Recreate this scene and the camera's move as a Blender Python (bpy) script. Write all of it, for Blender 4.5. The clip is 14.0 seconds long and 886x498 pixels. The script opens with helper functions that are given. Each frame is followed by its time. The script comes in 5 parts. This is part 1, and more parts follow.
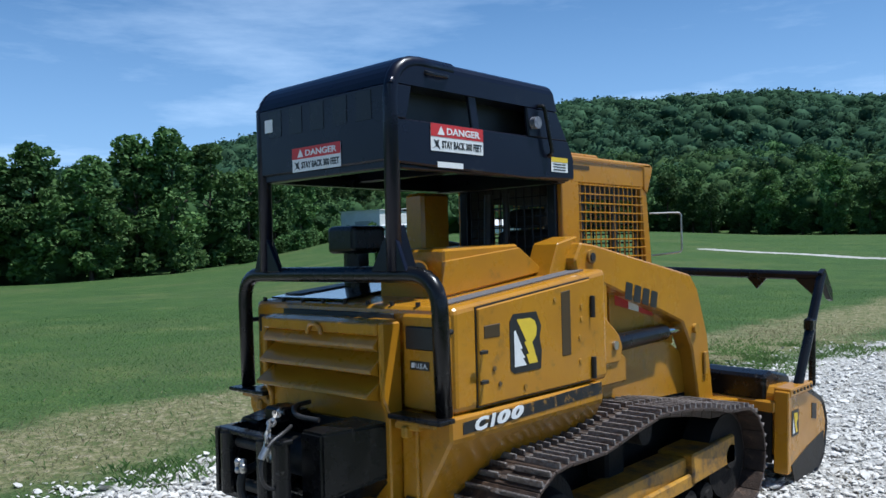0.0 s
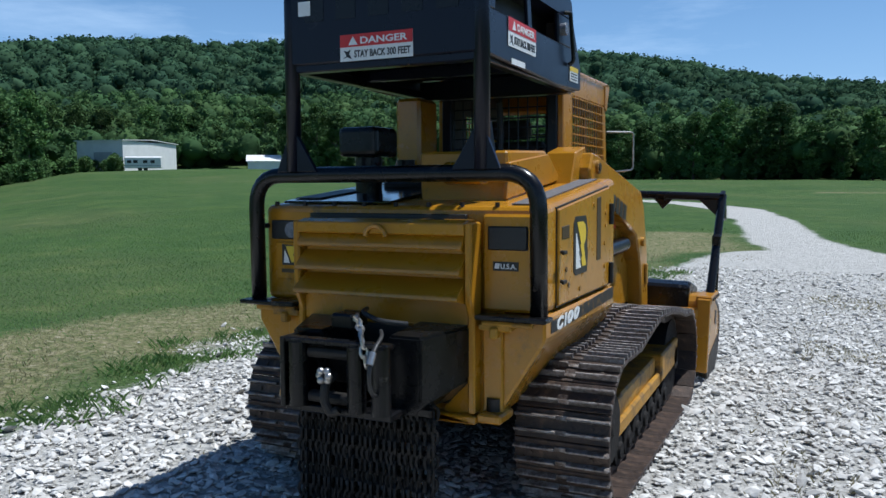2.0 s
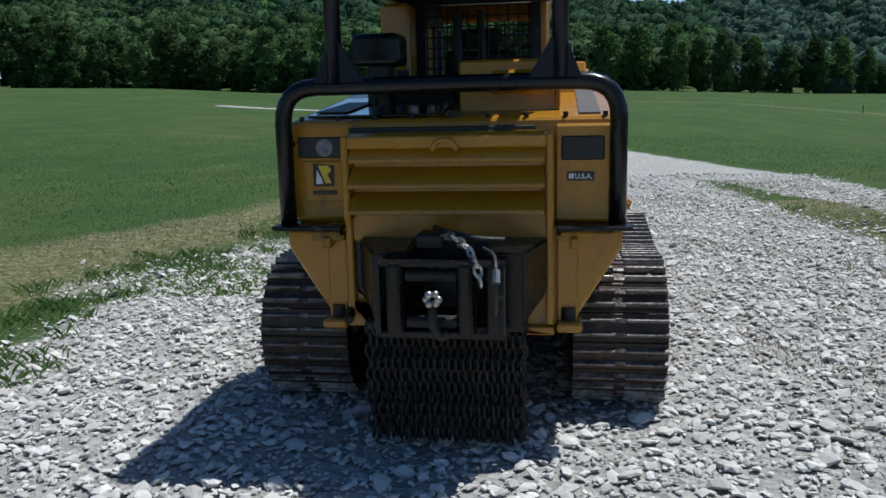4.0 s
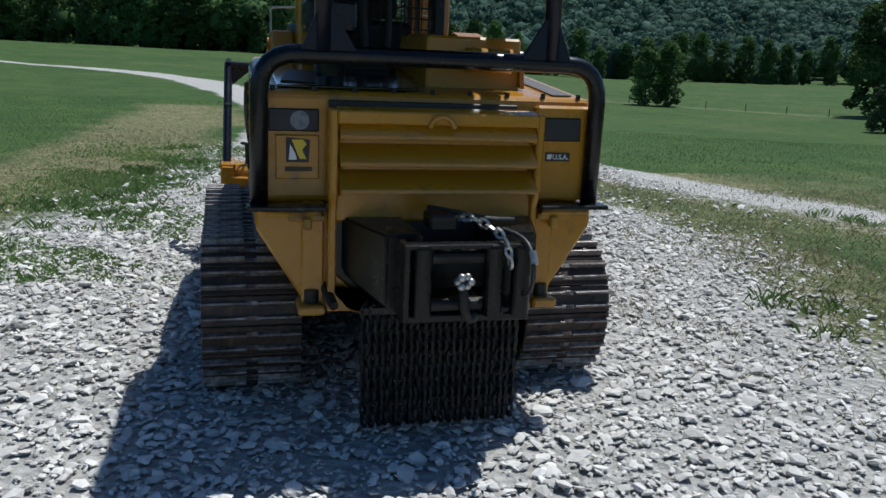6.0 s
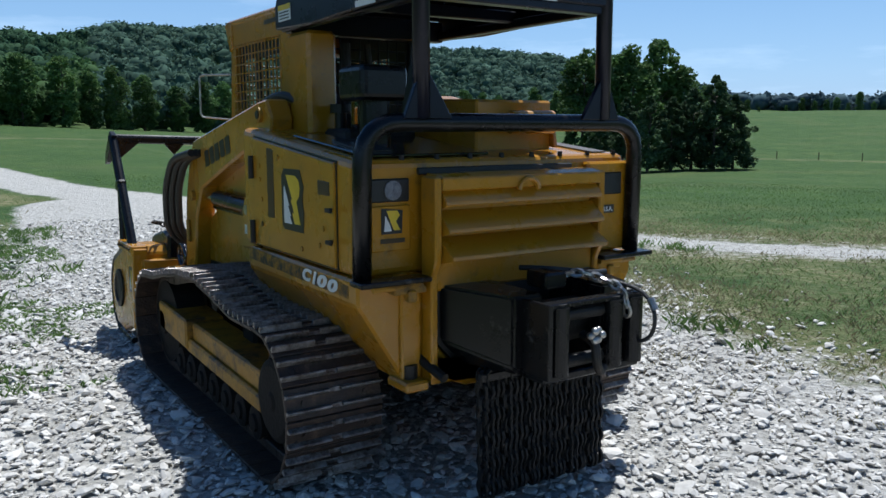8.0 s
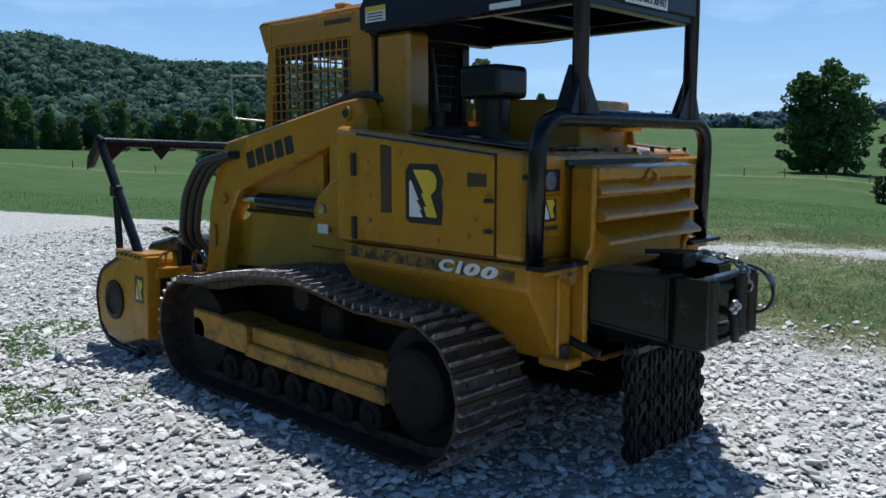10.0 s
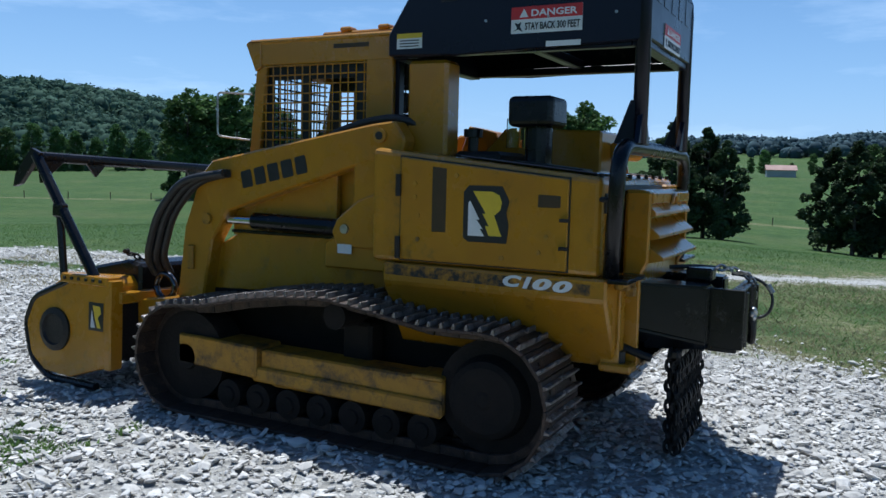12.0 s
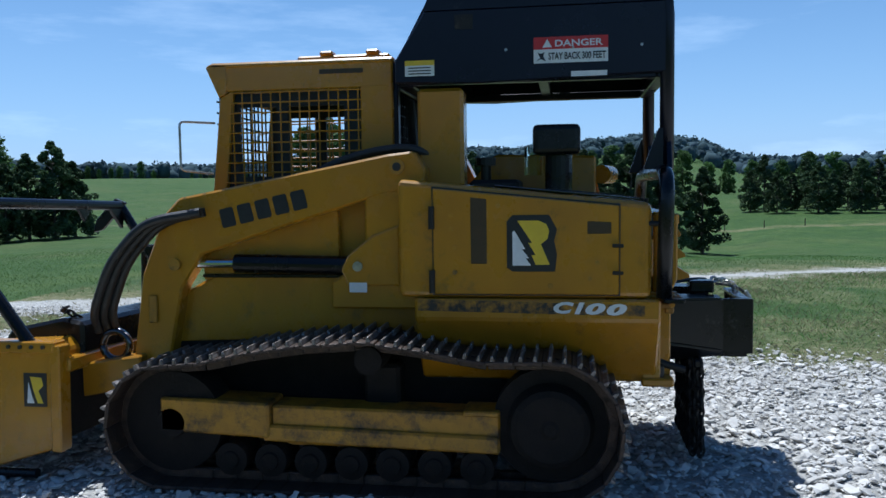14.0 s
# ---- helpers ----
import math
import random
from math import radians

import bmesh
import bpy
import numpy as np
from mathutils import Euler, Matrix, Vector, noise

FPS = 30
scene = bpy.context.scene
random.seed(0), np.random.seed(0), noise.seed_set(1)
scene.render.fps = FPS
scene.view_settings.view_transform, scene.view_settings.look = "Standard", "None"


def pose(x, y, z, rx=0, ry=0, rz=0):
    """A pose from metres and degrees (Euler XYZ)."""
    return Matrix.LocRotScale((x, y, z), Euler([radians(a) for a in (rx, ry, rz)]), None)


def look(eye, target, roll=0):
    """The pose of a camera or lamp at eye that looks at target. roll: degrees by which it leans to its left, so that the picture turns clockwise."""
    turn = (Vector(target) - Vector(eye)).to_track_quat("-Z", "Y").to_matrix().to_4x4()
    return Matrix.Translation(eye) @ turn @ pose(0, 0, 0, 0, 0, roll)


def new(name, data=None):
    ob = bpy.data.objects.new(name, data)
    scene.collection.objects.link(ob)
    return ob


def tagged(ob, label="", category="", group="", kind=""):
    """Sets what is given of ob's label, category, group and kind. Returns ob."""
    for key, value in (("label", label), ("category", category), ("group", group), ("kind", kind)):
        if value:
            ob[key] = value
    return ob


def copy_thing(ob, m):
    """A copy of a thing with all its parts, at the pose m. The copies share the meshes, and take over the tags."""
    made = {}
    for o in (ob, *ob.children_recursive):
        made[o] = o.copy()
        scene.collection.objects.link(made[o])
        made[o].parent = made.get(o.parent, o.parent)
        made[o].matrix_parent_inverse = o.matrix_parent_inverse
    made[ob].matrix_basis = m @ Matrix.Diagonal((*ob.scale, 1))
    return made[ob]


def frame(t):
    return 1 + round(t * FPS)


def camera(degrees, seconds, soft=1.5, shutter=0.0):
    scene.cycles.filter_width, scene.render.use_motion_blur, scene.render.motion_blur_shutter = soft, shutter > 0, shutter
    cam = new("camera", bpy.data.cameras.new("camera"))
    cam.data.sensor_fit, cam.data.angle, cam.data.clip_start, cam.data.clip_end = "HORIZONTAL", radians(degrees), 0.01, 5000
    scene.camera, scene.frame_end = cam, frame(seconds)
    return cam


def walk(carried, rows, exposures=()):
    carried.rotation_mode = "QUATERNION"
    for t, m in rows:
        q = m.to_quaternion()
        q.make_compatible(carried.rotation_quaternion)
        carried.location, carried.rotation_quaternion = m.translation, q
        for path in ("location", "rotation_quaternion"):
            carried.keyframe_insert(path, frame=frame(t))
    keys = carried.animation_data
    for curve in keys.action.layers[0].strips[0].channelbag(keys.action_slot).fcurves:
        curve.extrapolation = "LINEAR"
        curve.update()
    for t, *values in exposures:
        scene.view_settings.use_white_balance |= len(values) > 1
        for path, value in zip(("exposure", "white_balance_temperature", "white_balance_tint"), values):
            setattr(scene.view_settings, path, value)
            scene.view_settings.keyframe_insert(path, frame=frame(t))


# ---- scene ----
cam = camera(57.3, 14.0)

PATH = [
    (0, (3.287, -2.65, 1.791), (1.923, -1.187, 1.796), -1.5),
    (0.5, (2.977, -2.795, 1.787), (1.751, -1.215, 1.819), -4.5),
    (1, (2.659, -2.995, 1.761), (1.514, -1.357, 1.831), -2.6),
    (1.5, (2.359, -3.274, 1.703), (1.364, -1.539, 1.695), -1.6),
    (2, (1.94, -3.424, 1.626), (1.083, -1.624, 1.471), -0.3),
    (2.5, (1.562, -3.58, 1.62), (0.772, -1.756, 1.403), -0.4),
    (3, (1.249, -3.739, 1.622), (0.636, -1.864, 1.291), -0.6),
    (3.2, (1.111, -3.741, 1.613), (0.555, -1.847, 1.293), -1.2),
    (5.3, (-0.39, -3.59, 1.648), (-0.163, -1.656, 1.194), 2.1),
    (5.5, (-0.512, -3.568, 1.636), (-0.214, -1.641, 1.192), 2.1),
    (6, (-0.903, -3.565, 1.663), (-0.399, -1.681, 1.22), 2.4),
    (6.5, (-1.269, -3.398, 1.625), (-0.587, -1.549, 1.289), 1.9),
    (7, (-1.666, -3.292, 1.654), (-0.911, -1.471, 1.311), 2.0),
    (7.5, (-2.037, -3.174, 1.679), (-1.081, -1.455, 1.319), 2.3),
    (8, (-2.319, -2.917, 1.663), (-1.231, -1.264, 1.367), -0.1),
    (8.2, (-2.445, -2.827, 1.673), (-1.33, -1.194, 1.374), 1.6),
    (10.3, (-3.825, -2.027, 1.56), (-2.33, -0.719, 1.322), 1.3),
    (10.5, (-3.966, -1.948, 1.564), (-2.426, -0.692, 1.339), 2.7),
    (11, (-4.142, -1.64, 1.514), (-2.508, -0.508, 1.295), 1.1),
    (11.5, (-4.414, -1.353, 1.543), (-2.687, -0.361, 1.372), 0.1),
    (12, (-4.635, -1.06, 1.519), (-2.869, -0.139, 1.338), 1.4),
    (12.5, (-4.731, -0.605, 1.564), (-2.898, 0.179, 1.397), -0.1),
    (13, (-4.883, -0.219, 1.588), (-2.977, 0.381, 1.511), -0.6),
    (13.5, (-5.007, 0.128, 1.565), (-3.057, 0.557, 1.446), 0.4),
    (14, (-5.023, 0.502, 1.605), (-3.052, 0.81, 1.46), -0.8),
]
walk(cam, [(t, look(eye, target, roll)) for t, eye, target, roll in PATH], exposures=[(0, 0.22, 5600, 8), (1.5, 0.05, 5600, 8), (2.5, 0.12, 5750, 8), (3.1, -0.12, 5800, 8), (5.3, -0.22, 5900, 8), (6.5, 0.02, 5850, 8), (8, 0.14, 5800, 8), (11, 0.12, 5650, 8), (14, 0.12, 5450, 8)])

# ---------------- world, sun ----------------
SUN = Vector((0.33, 0.24, 1.0)).normalized()
elev = math.asin(SUN.z)
azim = math.atan2(SUN.x, SUN.y)
world = bpy.data.worlds.new("sky")
scene.world = world
world.use_nodes = True
wn, wl = world.node_tree.nodes, world.node_tree.links
sky = wn.new("ShaderNodeTexSky")
sky.sky_type = "NISHITA"
sky.sun_disc = False
sky.sun_elevation = elev
sky.sun_rotation = azim
sky.altitude = 200
sky.air_density = 1.0
sky.dust_density = 0.8
sky.ozone_density = 2.6
# thin high cloud streaks, low in the sky
tc = wn.new("ShaderNodeTexCoord")
mp = wn.new("ShaderNodeMapping")
mp.inputs["Scale"].default_value = (1.6, 1.6, 9.0)
cn = wn.new("ShaderNodeTexNoise")
cn.inputs["Scale"].default_value = 1.7
cn.inputs["Detail"].default_value = 7
cn.inputs["Roughness"].default_value = 0.62
cr = wn.new("ShaderNodeValToRGB")
cr.color_ramp.elements[0].position, cr.color_ramp.elements[1].position = 0.50, 0.86
cr.color_ramp.elements[1].color = (0.62, 0.62, 0.62, 1)
sep = wn.new("ShaderNodeSeparateXYZ")
low = wn.new("ShaderNodeMapRange")
low.inputs["From Min"].default_value, low.inputs["From Max"].default_value = 0.5, 0.04
mul = wn.new("ShaderNodeMath")
mul.operation = "MULTIPLY"
mix = wn.new("ShaderNodeMix")
mix.data_type = "RGBA"
mix.inputs["B"].default_value = (6.9, 10.6, 16.0, 1)
wl.new(tc.outputs["Generated"], mp.inputs["Vector"])
wl.new(mp.outputs["Vector"], cn.inputs["Vector"])
wl.new(cn.outputs["Fac"], cr.inputs["Fac"])
wl.new(tc.outputs["Generated"], sep.inputs["Vector"])
wl.new(sep.outputs["Z"], low.inputs["Value"])
wl.new(cr.outputs["Color"], mul.inputs[0])
wl.new(low.outputs["Result"], mul.inputs[1])
pale = wn.new("ShaderNodeMapRange")
pale.inputs["From Min"].default_value, pale.inputs["From Max"].default_value = 0.42, 0.0
pale.inputs["To Max"].default_value = 0.56
wl.new(sep.outputs["Z"], pale.inputs["Value"])
wl.new(pale.outputs["Result"], mix.inputs["Factor"])
cloud = wn.new("ShaderNodeMix")
cloud.data_type = "RGBA"
cloud.inputs["B"].default_value = (13.5, 15.5, 17.5, 1)
wl.new(mul.outputs["Value"], cloud.inputs["Factor"])
wl.new(mix.outputs["Result"], cloud.inputs["A"])
deep = wn.new("ShaderNodeHueSaturation")
deep.inputs["Saturation"].default_value = 1.3
wl.new(sky.outputs["Color"], deep.inputs["Color"])
wl.new(deep.outputs["Color"], mix.inputs["A"])
wl.new(cloud.outputs["Result"], wn["Background"].inputs["Color"])
wn["Background"].inputs["Strength"].default_value = 0.070

sun = new("sun", bpy.data.lights.new("sun", "SUN"))
sun.data.energy = 5.0
sun.data.angle = radians(0.55)
sun.data.color = (1.0, 0.96, 0.89)
sun.matrix_world = look(SUN * 40, (0, 0, 0))


# ---------------- materials ----------------
def material(name, color, color2=None, rough=0.5, metal=0.0, scale=6.0, amount=0.5, bump=0.0, bump_scale=60.0,
             dirt=None, dirt_amount=0.0, dirt_scale=3.0, island=0.0, random_ob=0.0, rough_var=0.12, coat=0.0, spec=0.5):
    """A painted, worn or natural surface: two scales of noise in the colour, one in the gloss, one in the relief."""
    m = bpy.data.materials.new(name)
    m.use_nodes = True
    n, l = m.node_tree.nodes, m.node_tree.links
    b = n["Principled BSDF"]
    b.inputs["Metallic"].default_value = metal
    b.inputs["Specular IOR Level"].default_value = spec
    b.inputs["Coat Weight"].default_value = coat
    b.inputs["Coat Roughness"].default_value = 0.12
    co = n.new("ShaderNodeTexCoord")
    big = n.new("ShaderNodeTexNoise")
    big.inputs["Scale"].default_value = scale
    big.inputs["Detail"].default_value = 8
    big.inputs["Roughness"].default_value = 0.65
    l.new(co.outputs["Object"], big.inputs["Vector"])
    ramp = n.new("ShaderNodeValToRGB")
    ramp.color_ramp.elements[0].position, ramp.color_ramp.elements[1].position = 0.5 - 0.3 * amount, 0.5 + 0.3 * amount
    ramp.color_ramp.elements[0].color = (*color, 1)
    ramp.color_ramp.elements[1].color = (*(color2 or [c * 0.8 for c in color]), 1)
    l.new(big.outputs["Fac"], ramp.inputs["Fac"])
    out = ramp.outputs["Color"]
    if island or random_ob:
        rnd = n.new("ShaderNodeNewGeometry").outputs["Random Per Island"] if island else n.new("ShaderNodeObjectInfo").outputs["Random"]
        rng = n.new("ShaderNodeMapRange")
        rng.inputs["To Min"].default_value, rng.inputs["To Max"].default_value = 1 - (island or random_ob), 1 + (island or random_ob)
        l.new(rnd, rng.inputs["Value"])
        hs = n.new("ShaderNodeHueSaturation")
        l.new(rng.outputs["Result"], hs.inputs["Value"])
        l.new(out, hs.inputs["Color"])
        out = hs.outputs["Color"]
    if dirt:
        dn = n.new("ShaderNodeTexNoise")
        dn.inputs["Scale"].default_value = dirt_scale
        dn.inputs["Detail"].default_value = 12
        dn.inputs["Roughness"].default_value = 0.75
        l.new(co.outputs["Object"], dn.inputs["Vector"])
        dr = n.new("ShaderNodeValToRGB")
        dr.color_ramp.elements[0].position, dr.color_ramp.elements[1].position = 0.62 - 0.2 * dirt_amount, 0.72 - 0.1 * dirt_amount
        l.new(dn.outputs["Fac"], dr.inputs["Fac"])
        mx = n.new("ShaderNodeMix")
        mx.data_type = "RGBA"
        mx.inputs["B"].default_value = (*dirt, 1)
        l.new(dr.outputs["Color"], mx.inputs["Factor"])
        l.new(out, mx.inputs["A"])
        out = mx.outputs["Result"]
    l.new(out, b.inputs["Base Color"])
    rr = n.new("ShaderNodeMapRange")
    rr.inputs["To Min"].default_value, rr.inputs["To Max"].default_value = max(0.03, rough - rough_var), min(1, rough + rough_var)
    l.new(big.outputs["Fac"], rr.inputs["Value"])
    l.new(rr.outputs["Result"], b.inputs["Roughness"])
    if bump:
        bn = n.new("ShaderNodeTexNoise")
        bn.inputs["Scale"].default_value = bump_scale
        bn.inputs["Detail"].default_value = 5
        l.new(co.outputs["Object"], bn.inputs["Vector"])
        bp = n.new("ShaderNodeBump")
        bp.inputs["Strength"].default_value = bump
        bp.inputs["Distance"].default_value = 0.02
        l.new(bn.outputs["Fac"], bp.inputs["Height"])
        l.new(bp.outputs["Normal"], b.inputs["Normal"])
    return m


YELLOW = material("yellow_paint", (0.45, 0.205, 0.008), (0.385, 0.168, 0.008), rough=0.28, scale=2.5, bump=0.04, bump_scale=14, dirt=(0.20, 0.105, 0.02), dirt_amount=0.22, dirt_scale=6, coat=0.25)
YELLOW_WORN = material("worn_yellow_paint", (0.46, 0.23, 0.012), (0.34, 0.165, 0.014), rough=0.5, scale=5, bump=0.12, bump_scale=30, dirt=(0.05, 0.035, 0.022), dirt_amount=0.75, dirt_scale=6)
BLACK = material("black_gloss_paint", (0.0045, 0.0045, 0.005), (0.007, 0.007, 0.008), rough=0.28, scale=4, rough_var=0.1, bump=0.04, bump_scale=20, spec=0.35, dirt=(0.09, 0.08, 0.07), dirt_amount=0.1, dirt_scale=9)
NAVY = material("blue_black_paint", (0.0045, 0.0055, 0.013), (0.006, 0.0075, 0.017), rough=0.30, scale=3, rough_var=0.12, bump=0.03, bump_scale=10, spec=0.3, dirt=(0.06, 0.06, 0.06), dirt_amount=0.05)
DARK = material("dark_steel", (0.010, 0.009, 0.008), (0.024, 0.020, 0.016), rough=0.55, metal=0.2, scale=9, bump=0.2, bump_scale=50, dirt=(0.055, 0.04, 0.028), dirt_amount=0.3, dirt_scale=12)
# near-black steel: the shade beneath the machine is put into its colour
SHADED_STEEL = material("shaded_steel", (0.008, 0.007, 0.006), (0.016, 0.013, 0.011), rough=0.8, scale=9, bump=0.25, bump_scale=50, spec=0.25)
RUBBER = material("hose_rubber", (0.014, 0.014, 0.015), (0.03, 0.028, 0.027), rough=0.5, scale=20, bump=0.15, bump_scale=120)
SHOE = material("track_shoe_steel", (0.030, 0.021, 0.017), (0.070, 0.044, 0.031), rough=0.5, metal=0.3, scale=14, bump=0.3, bump_scale=70, dirt=(0.16, 0.10, 0.06), dirt_amount=0.35, dirt_scale=16, random_ob=0.25)
GLOSS = material("glossy_black_panel", (0.006, 0.006, 0.008), (0.009, 0.009, 0.012), rough=0.1, rough_var=0.04, scale=3, coat=1.0, bump=0.02, bump_scale=6)
GROUSER = material("polished_grouser_steel", (0.36, 0.33, 0.31), (0.10, 0.075, 0.06), rough=0.38, metal=0.45, scale=22, bump=0.3, bump_scale=80, dirt=(0.07, 0.045, 0.03), dirt_amount=0.5, dirt_scale=14)
CHAIN = material("chain_steel", (0.020, 0.017, 0.015), (0.010, 0.009, 0.008), rough=0.6, metal=0.3, scale=30)
BRIGHT = material("bright_chain", (0.55, 0.53, 0.5), (0.3, 0.28, 0.25), rough=0.35, metal=0.85, scale=30)
CHROME = material("chrome", (0.7, 0.7, 0.7), (0.6, 0.6, 0.6), rough=0.12, metal=1.0, rough_var=0.05)
WHITE = material("white_vinyl", (0.78, 0.78, 0.76), (0.70, 0.70, 0.68), rough=0.45, scale=20)
RED = material("red_vinyl", (0.55, 0.03, 0.03), (0.48, 0.03, 0.03), rough=0.45, scale=20)
# sticker black, also fills openings with their inner shade as plain colour
INK = material("black_vinyl_and_hollows", (0.012, 0.012, 0.012), (0.02, 0.02, 0.02), rough=0.45, scale=30)
WORN_INK = material("chipped_black_vinyl", (0.012, 0.012, 0.012), (0.02, 0.02, 0.02), rough=0.5, scale=30, dirt=(0.5, 0.25, 0.02), dirt_amount=0.42, dirt_scale=15)
WORN_INK_LEFT = material("flaked_black_vinyl", (0.012, 0.012, 0.012), (0.02, 0.02, 0.02), rough=0.5, scale=30, dirt=(0.46, 0.215, 0.008), dirt_amount=0.95, dirt_scale=11)
YELLOW_VINYL = material("yellow_vinyl", (0.72, 0.52, 0.03), (0.66, 0.46, 0.03), rough=0.45, scale=20)
LETTER = material("dark_brown_lettering", (0.045, 0.028, 0.008), (0.06, 0.035, 0.01), rough=0.5, scale=20)
ORANGE = material("amber_lens", (0.75, 0.22, 0.02), (0.6, 0.16, 0.02), rough=0.2, scale=30)
CLOTH = material("seat_vinyl", (0.015, 0.015, 0.017), (0.03, 0.03, 0.032), rough=0.6, scale=12, bump=0.1)
STRIP = material("grip_strip", (0.10, 0.095, 0.10), (0.14, 0.13, 0.13), rough=0.85, scale=40, bump=0.4, bump_scale=200)
SIDING = material("white_metal_siding", (0.78, 0.77, 0.74), (0.70, 0.69, 0.66), rough=0.5, scale=0.6)
GREYWALL = material("grey_metal_siding", (0.42, 0.42, 0.42), (0.36, 0.36, 0.36), rough=0.55, scale=0.6)
REDROOF = material("rusty_roof", (0.36, 0.22, 0.18), (0.28, 0.17, 0.14), rough=0.7, scale=0.5)
BARK = material("bark", (0.075, 0.058, 0.042), (0.12, 0.095, 0.07), rough=0.9, scale=3, bump=0.5, bump_scale=12)
LAMP_LENS = material("lamp_lens", (0.20, 0.21, 0.23), (0.12, 0.12, 0.14), rough=0.1, scale=40, bump=0.3, bump_scale=60)

GLASS = bpy.data.materials.new("cab_glass")
GLASS.use_nodes = True
gb = GLASS.node_tree.nodes["Principled BSDF"]
gb.inputs["Transmission Weight"].default_value = 1.0
gb.inputs["Roughness"].default_value = 0.02
gb.inputs["IOR"].default_value = 1.45
gb.inputs["Base Color"].default_value = (0.72, 0.85, 0.82, 1)


def leaf_material(name, dark, light, spec=0.2, tree=0.25, through_light=0.2):
    m = bpy.data.materials.new(name)
    m.use_nodes = True
    n, l = m.node_tree.nodes, m.node_tree.links
    b = n["Principled BSDF"]
    b.inputs["Roughness"].default_value = 0.75
    b.inputs["Specular IOR Level"].default_value = spec
    geo, info = n.new("ShaderNodeNewGeometry"), n.new("ShaderNodeObjectInfo")
    r = n.new("ShaderNodeValToRGB")
    r.color_ramp.elements[0].color, r.color_ramp.elements[1].color = (*dark, 1), (*light, 1)
    l.new(geo.outputs["Random Per Island"], r.inputs["Fac"])
    hs = n.new("ShaderNodeHueSaturation")
    mr = n.new("ShaderNodeMapRange")
    mr.inputs["To Min"].default_value, mr.inputs["To Max"].default_value = 1 - tree, 1 + tree
    l.new(info.outputs["Random"], mr.inputs["Value"])
    crowns = n.new("ShaderNodeTexNoise")
    crowns.inputs["Scale"].default_value = 0.13
    crowns.inputs["Detail"].default_value = 2
    cm = n.new("ShaderNodeMapRange")
    cm.inputs["From Min"].default_value, cm.inputs["From Max"].default_value = 0.3, 0.7
    cm.inputs["To Min"].default_value, cm.inputs["To Max"].default_value = 0.62, 1.35
    both = n.new("ShaderNodeMath")
    both.operation = "MULTIPLY"
    l.new(geo.outputs["Position"], crowns.inputs["Vector"])
    l.new(crowns.outputs["Fac"], cm.inputs["Value"])
    l.new(cm.outputs["Result"], both.inputs[0])
    l.new(mr.outputs["Result"], both.inputs[1])
    l.new(both.outputs["Value"], hs.inputs["Value"])
    patch = n.new("ShaderNodeTexNoise")
    patch.inputs["Scale"].default_value = 0.045
    patch.inputs["Detail"].default_value = 3
    pr = n.new("ShaderNodeMapRange")
    pr.inputs["From Min"].default_value, pr.inputs["From Max"].default_value = 0.3, 0.7
    pr.inputs["To Min"].default_value, pr.inputs["To Max"].default_value = 0.485, 0.51
    l.new(geo.outputs["Position"], patch.inputs["Vector"])
    l.new(patch.outputs["Fac"], pr.inputs["Value"])
    l.new(pr.outputs["Result"], hs.inputs["Hue"])
    l.new(r.outputs["Color"], hs.inputs["Color"])
    tr = n.new("ShaderNodeBsdfTranslucent")
    mx = n.new("ShaderNodeMixShader")
    mx.inputs["Fac"].default_value = through_light
    l.new(hs.outputs["Color"], b.inputs["Base Color"])
    l.new(hs.outputs["Color"], tr.inputs["Color"])
    l.new(b.outputs["BSDF"], mx.inputs[1])
    l.new(tr.outputs["BSDF"], mx.inputs[2])
    l.new(mx.outputs["Shader"], n["Material Output"].inputs["Surface"])
    return m


LEAF = leaf_material("broad_leaves", (0.050, 0.105, 0.032), (0.118, 0.205, 0.062), through_light=0.28)
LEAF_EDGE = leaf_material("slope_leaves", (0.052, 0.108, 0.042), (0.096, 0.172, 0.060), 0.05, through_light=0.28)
# bluer with distance: the haze is put into these three leaf colours
LEAF_FAR_HAZE = leaf_material("hazy_far_leaves", (0.042, 0.088, 0.052), (0.068, 0.128, 0.066), 0.02, through_light=0.28)
LEAF_MID_HAZE = leaf_material("hazy_ridge_leaves", (0.050, 0.088, 0.066), (0.070, 0.116, 0.082), 0.02, through_light=0.25)
LEAF_HAZE = leaf_material("hazy_distant_leaves", (0.060, 0.092, 0.105), (0.070, 0.104, 0.118), 0.02)
CEDAR = leaf_material("cedar_leaves", (0.040, 0.070, 0.034), (0.082, 0.125, 0.055), through_light=0.3)
BLADE = leaf_material("grass_blades", (0.095, 0.185, 0.048), (0.18, 0.285, 0.095), through_light=0.5)
STRAW = leaf_material("dry_blades", (0.20, 0.19, 0.095), (0.36, 0.325, 0.19), through_light=0.45)
STONE = material("crushed_stone", (0.49, 0.465, 0.425), (0.66, 0.635, 0.59), rough=0.9, scale=9, bump=0.2, bump_scale=45, island=0.24, spec=0.2)


# ---------------- mesh helpers ----------------
def mesh_object(name, bm, mat, smooth=False):
    me = bpy.data.meshes.new(name)
    bm.normal_update()
    bm.to_mesh(me)
    bm.free()
    me.materials.append(mat)
    if smooth:
        me.polygons.foreach_set("use_smooth", [True] * len(me.polygons))
    return new(name, me)


def part(name, bm, mat, parent, label="", smooth=False):
    ob = mesh_object(name, bm, mat, smooth)
    ob.parent = parent
    return tagged(ob, label)


